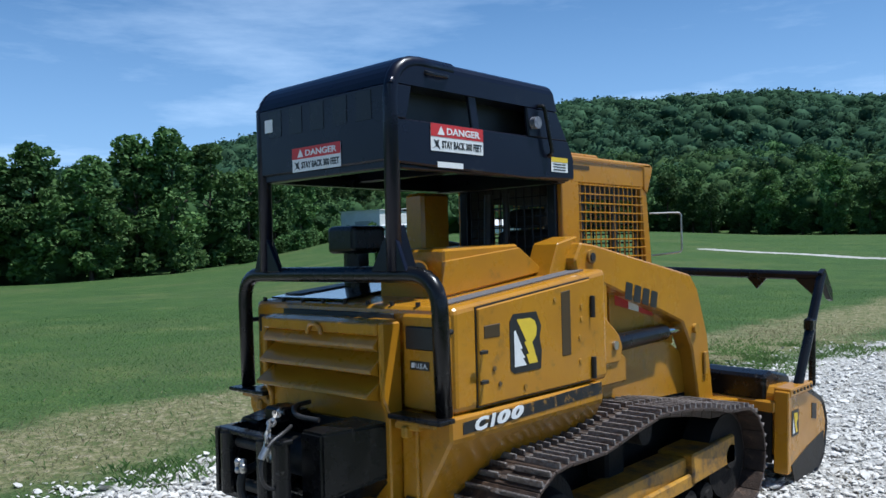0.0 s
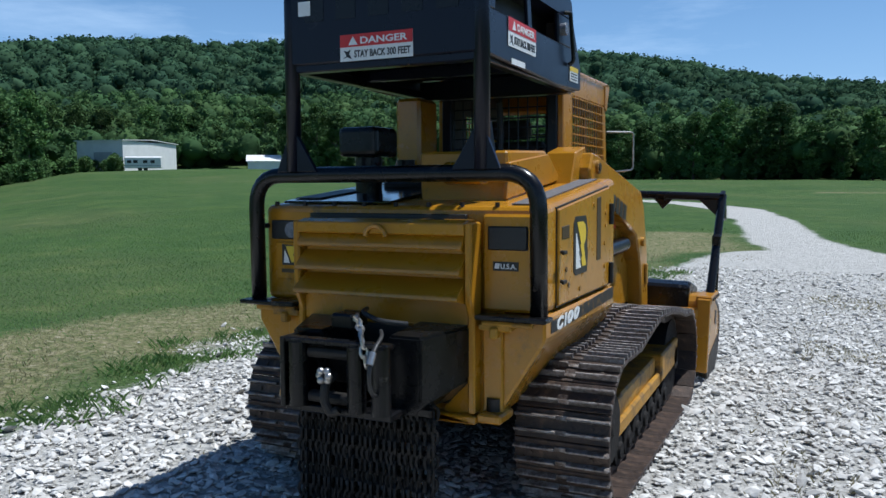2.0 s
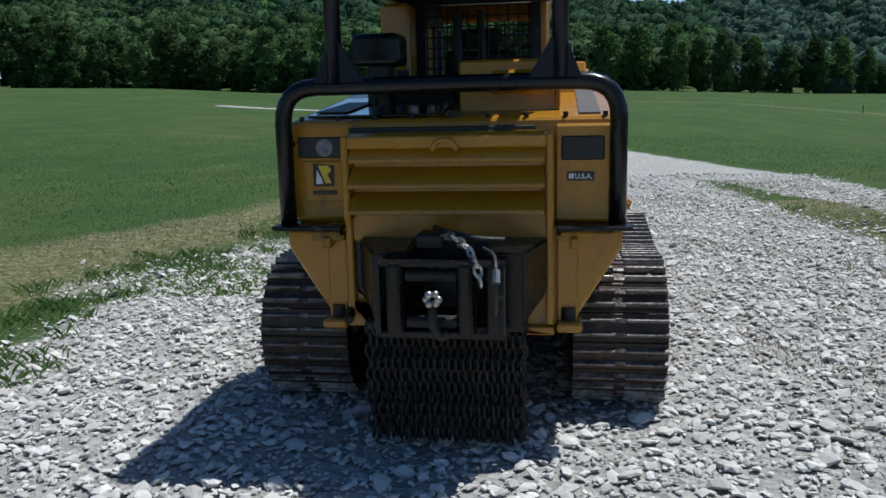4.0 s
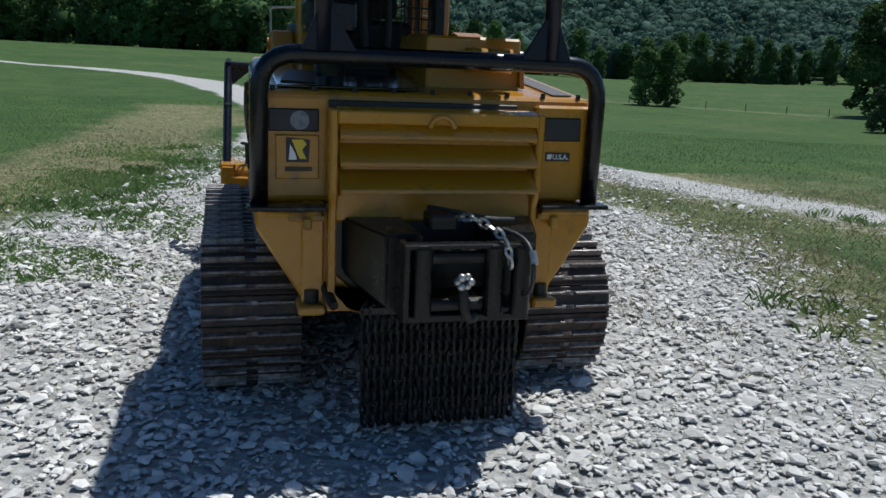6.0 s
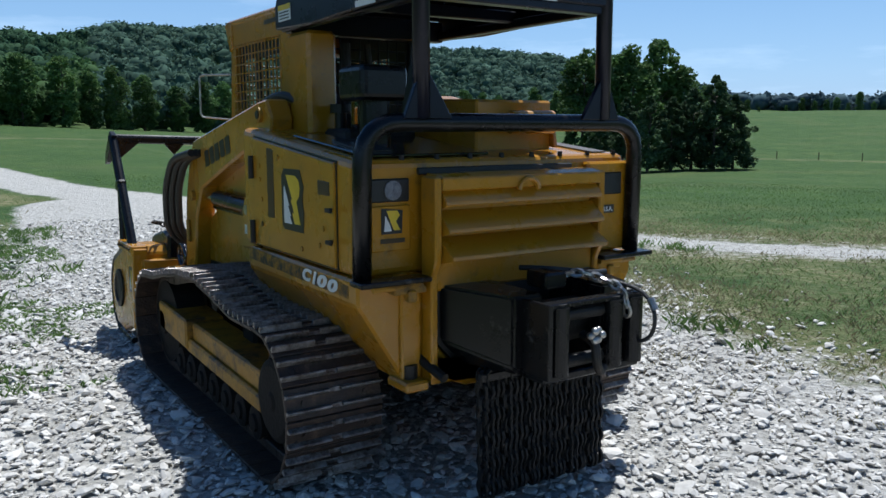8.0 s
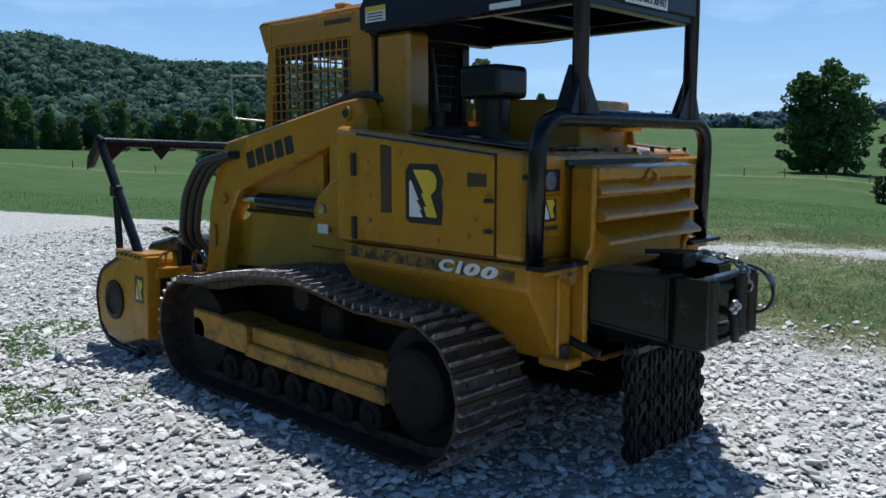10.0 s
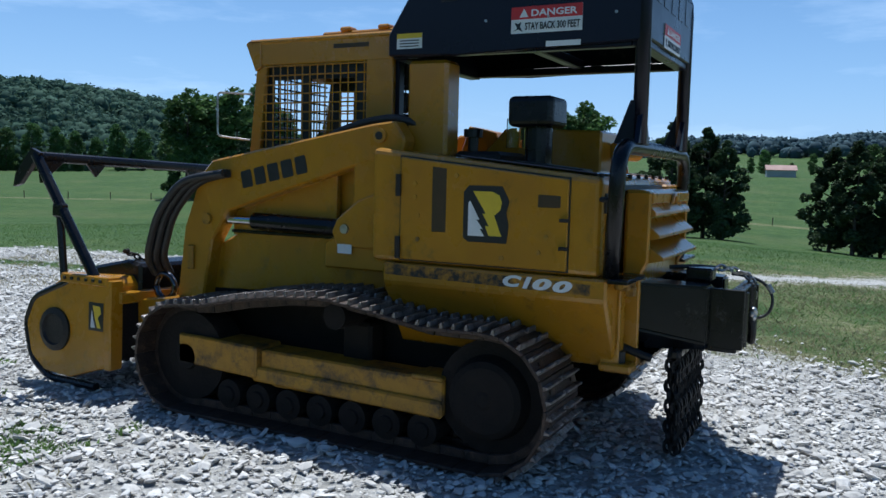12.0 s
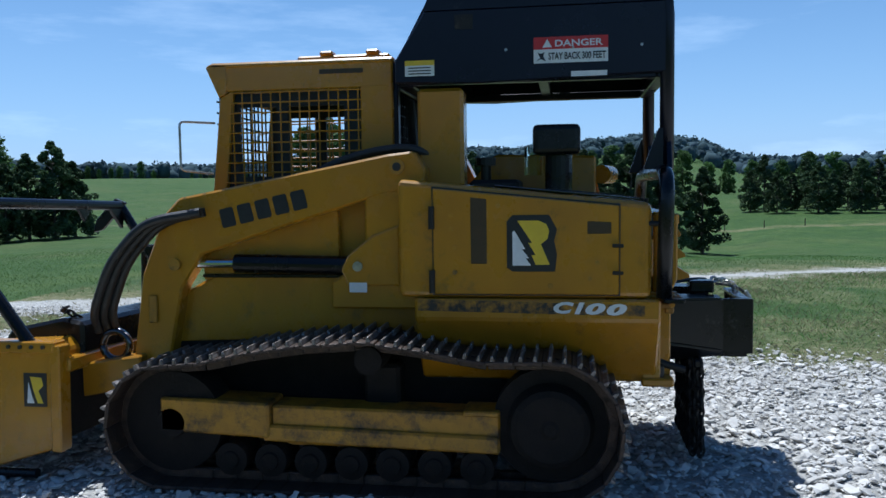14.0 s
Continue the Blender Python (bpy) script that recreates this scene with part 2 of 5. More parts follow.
def box(bm, x0, x1, y0, y1, z0, z1, bevel=0.008, seg=1):
    r = bmesh.ops.create_cube(bm, size=1, matrix=Matrix.LocRotScale(((x0 + x1) / 2, (y0 + y1) / 2, (z0 + z1) / 2), None, (abs(x1 - x0), abs(y1 - y0), abs(z1 - z0))))
    if bevel:
        es = list({e for v in r["verts"] for e in v.link_edges})
        bmesh.ops.bevel(bm, geom=es, offset=bevel, segments=seg, affect="EDGES", profile=0.5)
    return bm


def B(*a, **k):
    return box(bmesh.new(), *a, **k)


def extrude(bm, ring, offset, bevel=0.0, seg=1):
    """A slab: a closed ring of points, thickened by the vector offset."""
    vs = [bm.verts.new(p) for p in ring]
    face = bm.faces.new(vs)
    r = bmesh.ops.extrude_face_region(bm, geom=[face])
    moved = [g for g in r["geom"] if isinstance(g, bmesh.types.BMVert)]
    bmesh.ops.translate(bm, verts=moved, vec=offset)
    bmesh.ops.recalc_face_normals(bm, faces=bm.faces)
    if bevel:
        es = list({e for v in vs + moved for e in v.link_edges})
        bmesh.ops.bevel(bm, geom=es, offset=bevel, segments=seg, affect="EDGES", profile=0.5)
    return bm


def side(yz, x0, x1, bevel=0.006, seg=1):
    """A plate whose outline lies in the y-z plane, from x0 to x1."""
    return extrude(bmesh.new(), [(x0, y, z) for y, z in yz], (x1 - x0, 0, 0), bevel, seg)


def back(xz, y0, y1, bevel=0.006, seg=1):
    """A plate whose outline lies in the x-z plane, from y0 to y1."""
    return extrude(bmesh.new(), [(x, y0, z) for x, z in xz], (0, y1 - y0, 0), bevel, seg)


def rod(bm, a, b, r, seg=14, r2=None):
    a, b = Vector(a), Vector(b)
    m = Matrix.Translation((a + b) / 2) @ (b - a).to_track_quat("Z", "Y").to_matrix().to_4x4()
    bmesh.ops.create_cone(bm, cap_ends=True, segments=seg, radius1=r, radius2=r if r2 is None else r2, depth=(b - a).length, matrix=m)
    return bm


def R(*a, **k):
    return rod(bmesh.new(), *a, **k)


def rounded(points, radius, steps=6):
    """A polyline with its corners rounded."""
    ps = [Vector(p) for p in points]
    out = [ps[0]]
    for a, b, c in zip(ps, ps[1:], ps[2:]):
        d = min(radius, (a - b).length * 0.49, (c - b).length * 0.49)
        p, q = b + (a - b).normalized() * d, b + (c - b).normalized() * d
        for i in range(steps + 1):
            u = i / steps
            out.append(p * (1 - u) ** 2 + b * 2 * u * (1 - u) + q * u * u)
    return out + [ps[-1]]


def tube(bm, points, r, seg=12):
    """A round bar along a polyline."""
    ps = [Vector(p) for p in points]
    rings, up = [], None
    for i, p in enumerate(ps):
        d = (ps[min(i + 1, len(ps) - 1)] - ps[max(i - 1, 0)]).normalized()
        if up is None:
            up = d.orthogonal().normalized()
        up = (up - d * up.dot(d)).normalized()
        w = d.cross(up)
        rings.append([bm.verts.new(p + (up * math.cos(2 * math.pi * k / seg) + w * math.sin(2 * math.pi * k / seg)) * r) for k in range(seg)])
    for a, b in zip(rings, rings[1:]):
        for k in range(seg):
            bm.faces.new((a[k], a[(k + 1) % seg], b[(k + 1) % seg], b[k]))
    bm.faces.new(rings[0][::-1])
    bm.faces.new(rings[-1])
    return bm


def T(points, r, seg=12, radius=0.0):
    return tube(bmesh.new(), rounded(points, radius) if radius else points, r, seg)


def lathe(axis_pos, profile, seg=28):
    """A turned body about the x axis at (y, z): profile of (x, radius)."""
    bm = bmesh.new()
    rings = []
    for x, r in profile:
        rings.append([bm.verts.new((x, axis_pos[0] + r * math.cos(2 * math.pi * k / seg), axis_pos[1] + r * math.sin(2 * math.pi * k / seg))) for k in range(seg)])
    for a, b in zip(rings, rings[1:]):
        for k in range(seg):
            bm.faces.new((a[k], a[(k + 1) % seg], b[(k + 1) % seg], b[k]))
    bm.faces.new(rings[0])
    bm.faces.new(rings[-1][::-1])
    bmesh.ops.recalc_face_normals(bm, faces=bm.faces)
    return bm


def lettering(text, size, depth=0.0015, bold=0.022, slant=0.0):
    """Built-in lettering as a mesh, its lower left corner at the origin, facing +z."""
    cu = bpy.data.curves.new("lettering", "FONT")
    cu.body, cu.size, cu.extrude = text, size, depth
    cu.resolution_u = 3
    cu.offset = bold * size
    cu.shear = slant
    ob = bpy.data.objects.new("lettering", cu)
    scene.collection.objects.link(ob)
    me = bpy.data.meshes.new_from_object(ob)
    bpy.data.objects.remove(ob)
    return me


def words(name, text, mat, parent, m, width, height, label="", bold=0.022, slant=0.0):
    """Lettering fitted to a width and height, laid at the pose m (x along the line, z out of the surface)."""
    me = lettering(text, 1.0, bold=bold, slant=slant)
    co = np.empty(len(me.vertices) * 3)
    me.vertices.foreach_get("co", co)
    co = co.reshape(-1, 3)
    lo, hi = co.min(0), co.max(0)
    co[:, 0] = (co[:, 0] - lo[0]) / (hi[0] - lo[0]) * width
    co[:, 1] = (co[:, 1] - lo[1]) / (hi[1] - lo[1]) * height
    me.vertices.foreach_set("co", co.ravel())
    me.materials.append(mat)
    ob = new(name, me)
    ob.parent = parent
    ob.matrix_local = m
    return tagged(ob, label)


def flat(name, pts, mat, parent, m, thick=0.0015, label=""):
    """A thin sticker with the outline pts (x, y), at the pose m."""
    bm = extrude(bmesh.new(), [(x, y, 0) for x, y in pts], (0, 0, thick))
    ob = part(name, bm, mat, parent, label)
    ob.matrix_local = m
    return ob


def face_pose(origin, right, up):
    r, u = Vector(right).normalized(), Vector(up).normalized()
    n = r.cross(u).normalized()
    u = n.cross(r)
    return Matrix(((r.x, u.x, n.x, origin[0]), (r.y, u.y, n.y, origin[1]), (r.z, u.z, n.z, origin[2]), (0, 0, 0, 1)))


# ---------------- ground ----------------
# bearing, height at 60 m, distance and height of the wood's edge, angle of the skyline, distance of the skyline
LAND = [
    (-180, 0, 150, 2, 4, 330), (-85, -0.3, 82, -0.6, 5, 330), (-70, -0.2, 84, -0.5, 5, 330), (-62, 0, 92, 0, 6.2, 330), (-57, 0.3, 112, 0.8, 7.5, 330),
    (-54.4, 0.6, 130, 2.1, 8.3, 335), (-50, 1.2, 160, 4.4, 9.0, 340), (-44, 1.4, 168, 5.1, 9.4, 345), (-40, 1.5, 172, 5.3, 9.2, 350), (-33, 1.3, 171, 4.9, 9.8, 360),
    (-28, 1.2, 170, 4.6, 9.6, 360), (-20.5, 0.8, 160, 3.2, 9.5, 360), (-17.5, 0.7, 156, 2.9, 9.0, 360), (-13.3, 0.5, 151, 2.6, 8.4, 350), (-9.5, 0.5, 147, 2.5, 7.9, 340),
    (-6, 0.5, 143, 2.4, 7.1, 330), (-2.7, 0.45, 141, 2.3, 6.5, 325), (0, 0.45, 139, 2.3, 6.2, 320), (5, 0.4, 138, 2.0, 5.6, 320), (8.2, 0.3, 141, 1.7, 5.3, 400), (11.5, 0.2, 145, 1.3, 6.1, 640),
    (16, -0.5, 158, 0.8, 5.9, 680), (19.5, -1.0, 168, 0.5, 6.3, 700), (24.3, -1.6, 183, 0.0, 5.6, 700), (27.5, -1.8, 190, 0.0, 5.0, 700), (36, -2.0, 200, 0.2, 5.0, 740), (40.5, -2.0, 205, 0.6, 4.6, 760), (48, -1.7, 230, 1.8, 3.4, 780),
    (53, -1.5, 330, 7.0, 2.0, 620), (58, -1.5, 360, 8.0, 1.7, 520), (66, -1.5, 340, 7.5, 1.6, 520), (72, -1.6, 290, 5.2, 2.0, 700), (77, -2.2, 265, 4.5, 2.6, 780), (82, -2.3, 260, 4.3, 2.8, 780), (86, -2.6, 250, 4.0, 2.6, 780), (89, -2.8, 235, 3.2, 2.95, 780),
    (92, -3.0, 200, 2.2, 3.1, 770), (96, -3.0, 175, 1.0, 3.3, 760), (98.3, -3.2, 162, 0.3, 2.9, 760), (101.3, -3.3, 152, 0.0, 1.8, 740), (104, -2.9, 150, 0.0, 1.5, 700), (118, -2.6, 150, 0.0, 1.5, 500), (180, 0, 150, 2, 4, 330),
]
LAND_T = np.array(LAND, float).T
TREE_TOP = 7.0


def land(az_deg):
    return [np.interp(az_deg, LAND_T[0], LAND_T[k]) for k in range(1, 6)]


def smooth01(u):
    u = np.clip(u, 0, 1)
    return u * u * (3 - 2 * u)


def ground_height(x, y):
    x, y = np.asarray(x, float), np.asarray(y, float)
    r, az = np.hypot(x, y), np.degrees(np.arctan2(x, y))
    z60, rt, zt, el, rr = land(az)
    ridge = 1.6 + rr * np.tan(np.radians(el)) - TREE_TOP
    start = np.interp(az, [65, 85, 130, 150], [10, 6, 6, 10])
    near = z60 * smooth01((r - start) / (60 - start))
    far = z60 + (zt - z60) * smooth01((r - 60) / np.maximum(rt - 60, 20))
    hill = zt + (ridge - zt) * smooth01((r - rt - 5) / (rr - rt - 5)) ** 0.8
    z = np.where(r < 60, near, np.where(r < rt + 5, far, hill))
    return z + np.where(r > rr, -(r - rr) * 0.03, 0)


def wobble(x, y, s, seed=0):
    """Smooth noise from a few sines, about -1 to 1."""
    return (np.sin(x * s + 1.3 * seed) * np.cos(y * s * 1.13 + seed) + np.sin((x + y) * s * 2.1 + seed * 2.7) * 0.5 + np.sin((x - 1.7 * y) * s * 3.7 + seed) * 0.3) / 1.6


def lane(x, y):
    """How far inside the gravel a place lies, in metres: the yard that the machine stands on, the drive ahead and the drive across."""
    yard_left = np.interp(y, [-30, -4, 0, 2, 4, 8, 12, 20], [-3.6, -3.2, -2.95, -3.25, -3.1, -1.3, -0.8, -0.5])
    yard_right = np.interp(y, [-30, -6, -2, 0, 2, 4, 6, 9, 13, 17], [2.1, 2.1, 2.2, 2.6, 3.3, 3.9, 3.8, 3.4, 2.9, 2.0])
    yard = np.minimum(np.minimum(x - yard_left, yard_right - x), 17.0 + 0.8 * np.sin(x * 1.7) - y)
    # the drive comes in from the right, passes ahead of the machine and leaves forwards to the left
    px = np.array([30, 14, 9.8, 8.45, 7.35, 6.5, 5.6, 4.9, 4.2, 2.9, 1.0, 0.3, -0.4, -2.6, -5.8, -10.2, -20, -33])
    py = np.array([-34, -8, -0.5, 2.7, 4.1, 5.9, 7.7, 9.8, 12.2, 15, 20.5, 26, 31.5, 42, 49, 56, 66.5, 75])
    best = np.full(np.shape(x), 1e9)
    for ax, ay, bx, by in zip(px, py, px[1:], py[1:]):
        u = np.clip(((x - ax) * (bx - ax) + (y - ay) * (by - ay)) / ((bx - ax) ** 2 + (by - ay) ** 2), 0, 1)
        best = np.minimum(best, np.hypot(x - ax - u * (bx - ax), y - ay - u * (by - ay)))
    half = np.interp(y, [-5, 2, 4, 8, 12, 16, 25, 42, 60], [0.3, 0.38, 0.5, 0.7, 1.0, 1.15, 1.0, 1.3, 1.2])
    return np.maximum(yard, half - best)


def dry(x, y):
    """How strongly the grass is dried out, 0 to 1: along the yard's edges."""
    d = -lane(x, y)
    left = np.interp(d, [-0.3, 0.4, 1.0, 2.0, 2.9, 3.6], [0.2, 0.4, 0.8, 0.95, 0.7, 0.1]) * (x < 0.5) * (y < 24)
    right = np.interp(d, [-0.5, 0.2, 1.2, 3.5, 5.5], [0.55, 0.78, 0.52, 0.32, 0.0]) * (x > 1.5) * (y < 9)
    fence = np.interp(np.abs(np.hypot(x, y) - 82 - 6 * np.sin(np.degrees(np.arctan2(x, y)) * 0.06)), [0, 1.2, 2.6], [0.8, 0.5, 0]) * (x > 0)
    return np.maximum(np.maximum(left, right), fence)


def grass_green(x, y):
    """Weeds along the gravel's edge, 0 to 1."""
    d = -lane(x, y)
    return np.interp(d, [-0.6, -0.2, 0.3, 0.8], [0.0, 0.7, 0.8, 0.0])


rings = np.r_[np.linspace(0, 13, 88), np.geomspace(13.4, 60, 44), np.geomspace(63, 300, 64), np.geomspace(310, 2600, 26)]
spokes = 540
th = np.linspace(-math.pi, math.pi, spokes, endpoint=False)
gx, gy = rings[:, None] * np.sin(th)[None], rings[:, None] * np.cos(th)[None]
gz = ground_height(gx, gy) + np.where(rings[:, None] < 60, 0.012 * wobble(gx, gy, 2.1) * np.minimum(1, rings[:, None]), 0)
verts = np.stack([gx, gy, gz], -1).reshape(-1, 3)
idx = np.arange(len(rings) * spokes).reshape(len(rings), spokes)
nxt = np.roll(idx, -1, 1)
quads = np.stack([idx[:-1], idx[1:], nxt[1:], nxt[:-1]], -1).reshape(-1, 4)


def quick_mesh(name, verts, faces, mat, smooth=True):
    """A mesh straight from arrays; all faces have the same number of corners."""
    me = bpy.data.meshes.new(name)
    n, k = faces.shape
    me.vertices.add(len(verts))
    me.vertices.foreach_set("co", np.asarray(verts, np.float32).ravel())
    me.loops.add(n * k)
    me.loops.foreach_set("vertex_index", faces.astype(np.int32).ravel())
    me.polygons.add(n)
    me.polygons.foreach_set("loop_start", np.arange(0, n * k, k, dtype=np.int32))
    me.polygons.foreach_set("use_smooth", np.full(n, smooth))
    me.update(calc_edges=True)
    me.materials.append(mat)
    return me


GROUND = bpy.data.materials.new("grass_and_gravel")
GROUND.use_nodes = True
n, l = GROUND.node_tree.nodes, GROUND.node_tree.links
gbsdf = n["Principled BSDF"]
gbsdf.inputs["Roughness"].default_value = 0.9
gbsdf.inputs["Specular IOR Level"].default_value = 0.15


def noise_node(scale, detail=6, rough=0.6):
    x = n.new("ShaderNodeTexNoise")
    x.inputs["Scale"].default_value, x.inputs["Detail"].default_value, x.inputs["Roughness"].default_value = scale, detail, rough
    l.new(pos.outputs["Position"], x.inputs["Vector"])
    return x


def ramp_node(fac, stops):
    r = n.new("ShaderNodeValToRGB")
    while len(r.color_ramp.elements) < len(stops):
        r.color_ramp.elements.new(0.5)
    for e, (p, c) in zip(r.color_ramp.elements, stops):
        e.position, e.color = p, (*c, 1)
    l.new(fac, r.inputs["Fac"])
    return r.outputs["Color"]


def mix_node(fac, a, b):
    m = n.new("ShaderNodeMix")
    m.data_type = "RGBA"
    l.new(fac, m.inputs["Factor"])
    l.new(a, m.inputs["A"])
    l.new(b, m.inputs["B"])
    return m.outputs["Result"]


def math_node(op, a, b=None, value=None):
    m = n.new("ShaderNodeMath")
    m.operation = op
    l.new(a, m.inputs[0])
    if b is not None:
        l.new(b, m.inputs[1])
    elif value is not None:
        m.inputs[1].default_value = value
    return m.outputs["Value"]


pos = n.new("ShaderNodeNewGeometry")
att = n.new("ShaderNodeAttribute")
att.attribute_name = "cover"
sepc = n.new("ShaderNodeSeparateColor")
l.new(att.outputs["Color"], sepc.inputs["Color"])
ng, nf, ns, nw = noise_node(0.09, 5), noise_node(7, 8, 0.75), noise_node(28, 4, 0.7), noise_node(0.55, 8, 0.7)
field = ramp_node(ng.outputs["Fac"], [(0.30, (0.036, 0.080, 0.022)), (0.50, (0.058, 0.106, 0.030)), (0.68, (0.105, 0.126, 0.050))])
fine = ramp_node(nf.outputs["Fac"], [(0.3, (0.022, 0.054, 0.012)), (0.52, (0.054, 0.102, 0.024)), (0.75, (0.105, 0.145, 0.045))])
ff = n.new("ShaderNodeMix")
ff.data_type = "RGBA"
ff.inputs["Factor"].default_value = 0.5
l.new(field, ff.inputs["A"])
l.new(fine, ff.inputs["B"])
drycol = ramp_node(nf.outputs["Fac"], [(0.30, (0.075, 0.105, 0.034)), (0.46, (0.14, 0.145, 0.060)), (0.58, (0.27, 0.235, 0.135)), (0.74, (0.44, 0.40, 0.31))])
drymask = ramp_node(math_node("ADD", sepc.outputs["Green"], math_node("MULTIPLY", math_node("SUBTRACT", nw.outputs["Fac"], value=0.5), value=1.7)), [(0.25, (0, 0, 0)), (0.80, (0.9, 0.9, 0.9))])
patch = ramp_node(nw.outputs["Fac"], [(0.3, (0.72, 0.78, 0.8)), (0.5, (1, 1, 1)), (0.72, (1.55, 1.3, 1.25))])
tint = n.new("ShaderNodeMix")
tint.data_type, tint.blend_type = "RGBA", "MULTIPLY"
tint.inputs["Factor"].default_value = 1.0
l.new(ff.outputs["Result"], tint.inputs["A"])
l.new(patch, tint.inputs["B"])
grass = mix_node(drymask, tint.outputs["Result"], drycol)
vor = n.new("ShaderNodeTexVoronoi")
vor.inputs["Scale"].default_value = 17
l.new(pos.outputs["Position"], vor.inputs["Vector"])
stonecol = ramp_node(vor.outputs["Color"], [(0.1, (0.28, 0.27, 0.25)), (0.5, (0.46, 0.445, 0.415)), (0.9, (0.62, 0.605, 0.57))])
dust = ramp_node(ns.outputs["Fac"], [(0.35, (0.33, 0.315, 0.28)), (0.6, (0.50, 0.48, 0.44)), (0.75, (0.58, 0.565, 0.53))])
gm = n.new("ShaderNodeMix")
gm.data_type = "RGBA"
gm.inputs["Factor"].default_value = 0.5
l.new(stonecol, gm.inputs["A"])
l.new(dust, gm.inputs["B"])
edge = math_node("ADD", sepc.outputs["Red"], math_node("MULTIPLY", math_node("SUBTRACT", nf.outputs["Fac"], value=0.5), value=0.55))
edge = math_node("ADD", edge, math_node("MULTIPLY", math_node("SUBTRACT", nw.outputs["Fac"], value=0.5), value=0.7))
gmask = ramp_node(edge, [(0.42, (0, 0, 0)), (0.58, (1, 1, 1))])
l.new(mix_node(gmask, grass, gm.outputs["Result"]), gbsdf.inputs["Base Color"])
bp = n.new("ShaderNodeBump")
bp.inputs["Strength"].default_value, bp.inputs["Distance"].default_value = 0.9, 0.05
l.new(math_node("ADD", nf.outputs["Fac"], vor.outputs["Distance"]), bp.inputs["Height"])
l.new(bp.outputs["Normal"], gbsdf.inputs["Normal"])

gme = quick_mesh("ground", verts, quads, GROUND)
cover = gme.color_attributes.new("cover", "FLOAT_COLOR", "POINT")
cv = np.ones((len(verts), 4), np.float32)
inward = lane(verts[:, 0], verts[:, 1])
# the yard fades out slowly towards the drive and along the front of its other side
soft_edge = ((verts[:, 0] > 1.8) & (verts[:, 1] < 7)) | ((verts[:, 0] < -0.6) & (verts[:, 1] > 2.5) & (verts[:, 1] < 12))
cv[:, 0] = np.clip(0.5 + inward * np.where(soft_edge & (inward < 0), 0.16, 0.8), 0, 1)
cv[:, 1] = dry(verts[:, 0], verts[:, 1])
cv[:, 2] = 0
cover.data.foreach_set("color", cv.ravel())
ground = tagged(new("ground", gme), "green mown field with a pale gravel yard and drive", "ground", kind="structure")
rng = np.random.default_rng(5)


# ---------------- trees ----------------
def ico(sub):
    bm = bmesh.new()
    bmesh.ops.create_icosphere(bm, subdivisions=sub, radius=1)
    v = np.array([x.co[:] for x in bm.verts])
    f = np.array([[x.index for x in p.verts] for p in bm.faces])
    bm.free()
    return v, f


ICO1, ICO2 = ico(1), ico(2)


def leaf_cloud(centers, size, rg, flat_ness=0.5):
    """Crossed leaf sprays: one bent quad at each centre, turned at random."""
    k = len(centers)
    a = rg.normal(size=(k, 3))
    a[:, 2] *= flat_ness
    a /= np.linalg.norm(a, axis=1)[:, None]
    b = np.cross(a, rg.normal(size=(k, 3)))
    b /= np.linalg.norm(b, axis=1)[:, None]
    s = (size * rg.uniform(0.55, 1.25, k))[:, None]
    v = np.stack([centers - a * s, centers + b * s * 0.62, centers + a * s, centers - b * s * 0.62], 1)
    v[:, 1] += np.cross(a, b) * s * 0.25
    return v.reshape(-1, 3), np.arange(4 * k).reshape(k, 4)


def crown_points(height, radius, base, lobes, per, rg, kind):
    """Points in the shells of many lobes that make up one crown."""
    out = []
    for i in range(lobes):
        u = (i + 0.5) / lobes
        z = base + (height - base) * u
        if kind == "cedar":
            w = radius * min(1, 1.9 * (1 - u) ** 0.8) * rg.uniform(0.45, 1.15)
            lr = radius * (0.10 + 0.17 * (1 - u))
        else:
            w = radius * math.sqrt(max(0.03, 1 - (2 * u - 0.85) ** 2 / 1.4)) * rg.uniform(0.35, 1.0)
            lr = radius * rg.uniform(0.18, 0.36)
        an = rg.uniform(0, 2 * math.pi)
        c = np.array([w * 0.75 * math.cos(an), w * 0.75 * math.sin(an), z])
        d = rg.normal(size=(per, 3))
        d /= np.linalg.norm(d, axis=1)[:, None]
        out.append(c + d * lr * (rg.uniform(0.35, 1, per) ** 0.4)[:, None] * (1, 1, 0.72))
    return np.concatenate(out)


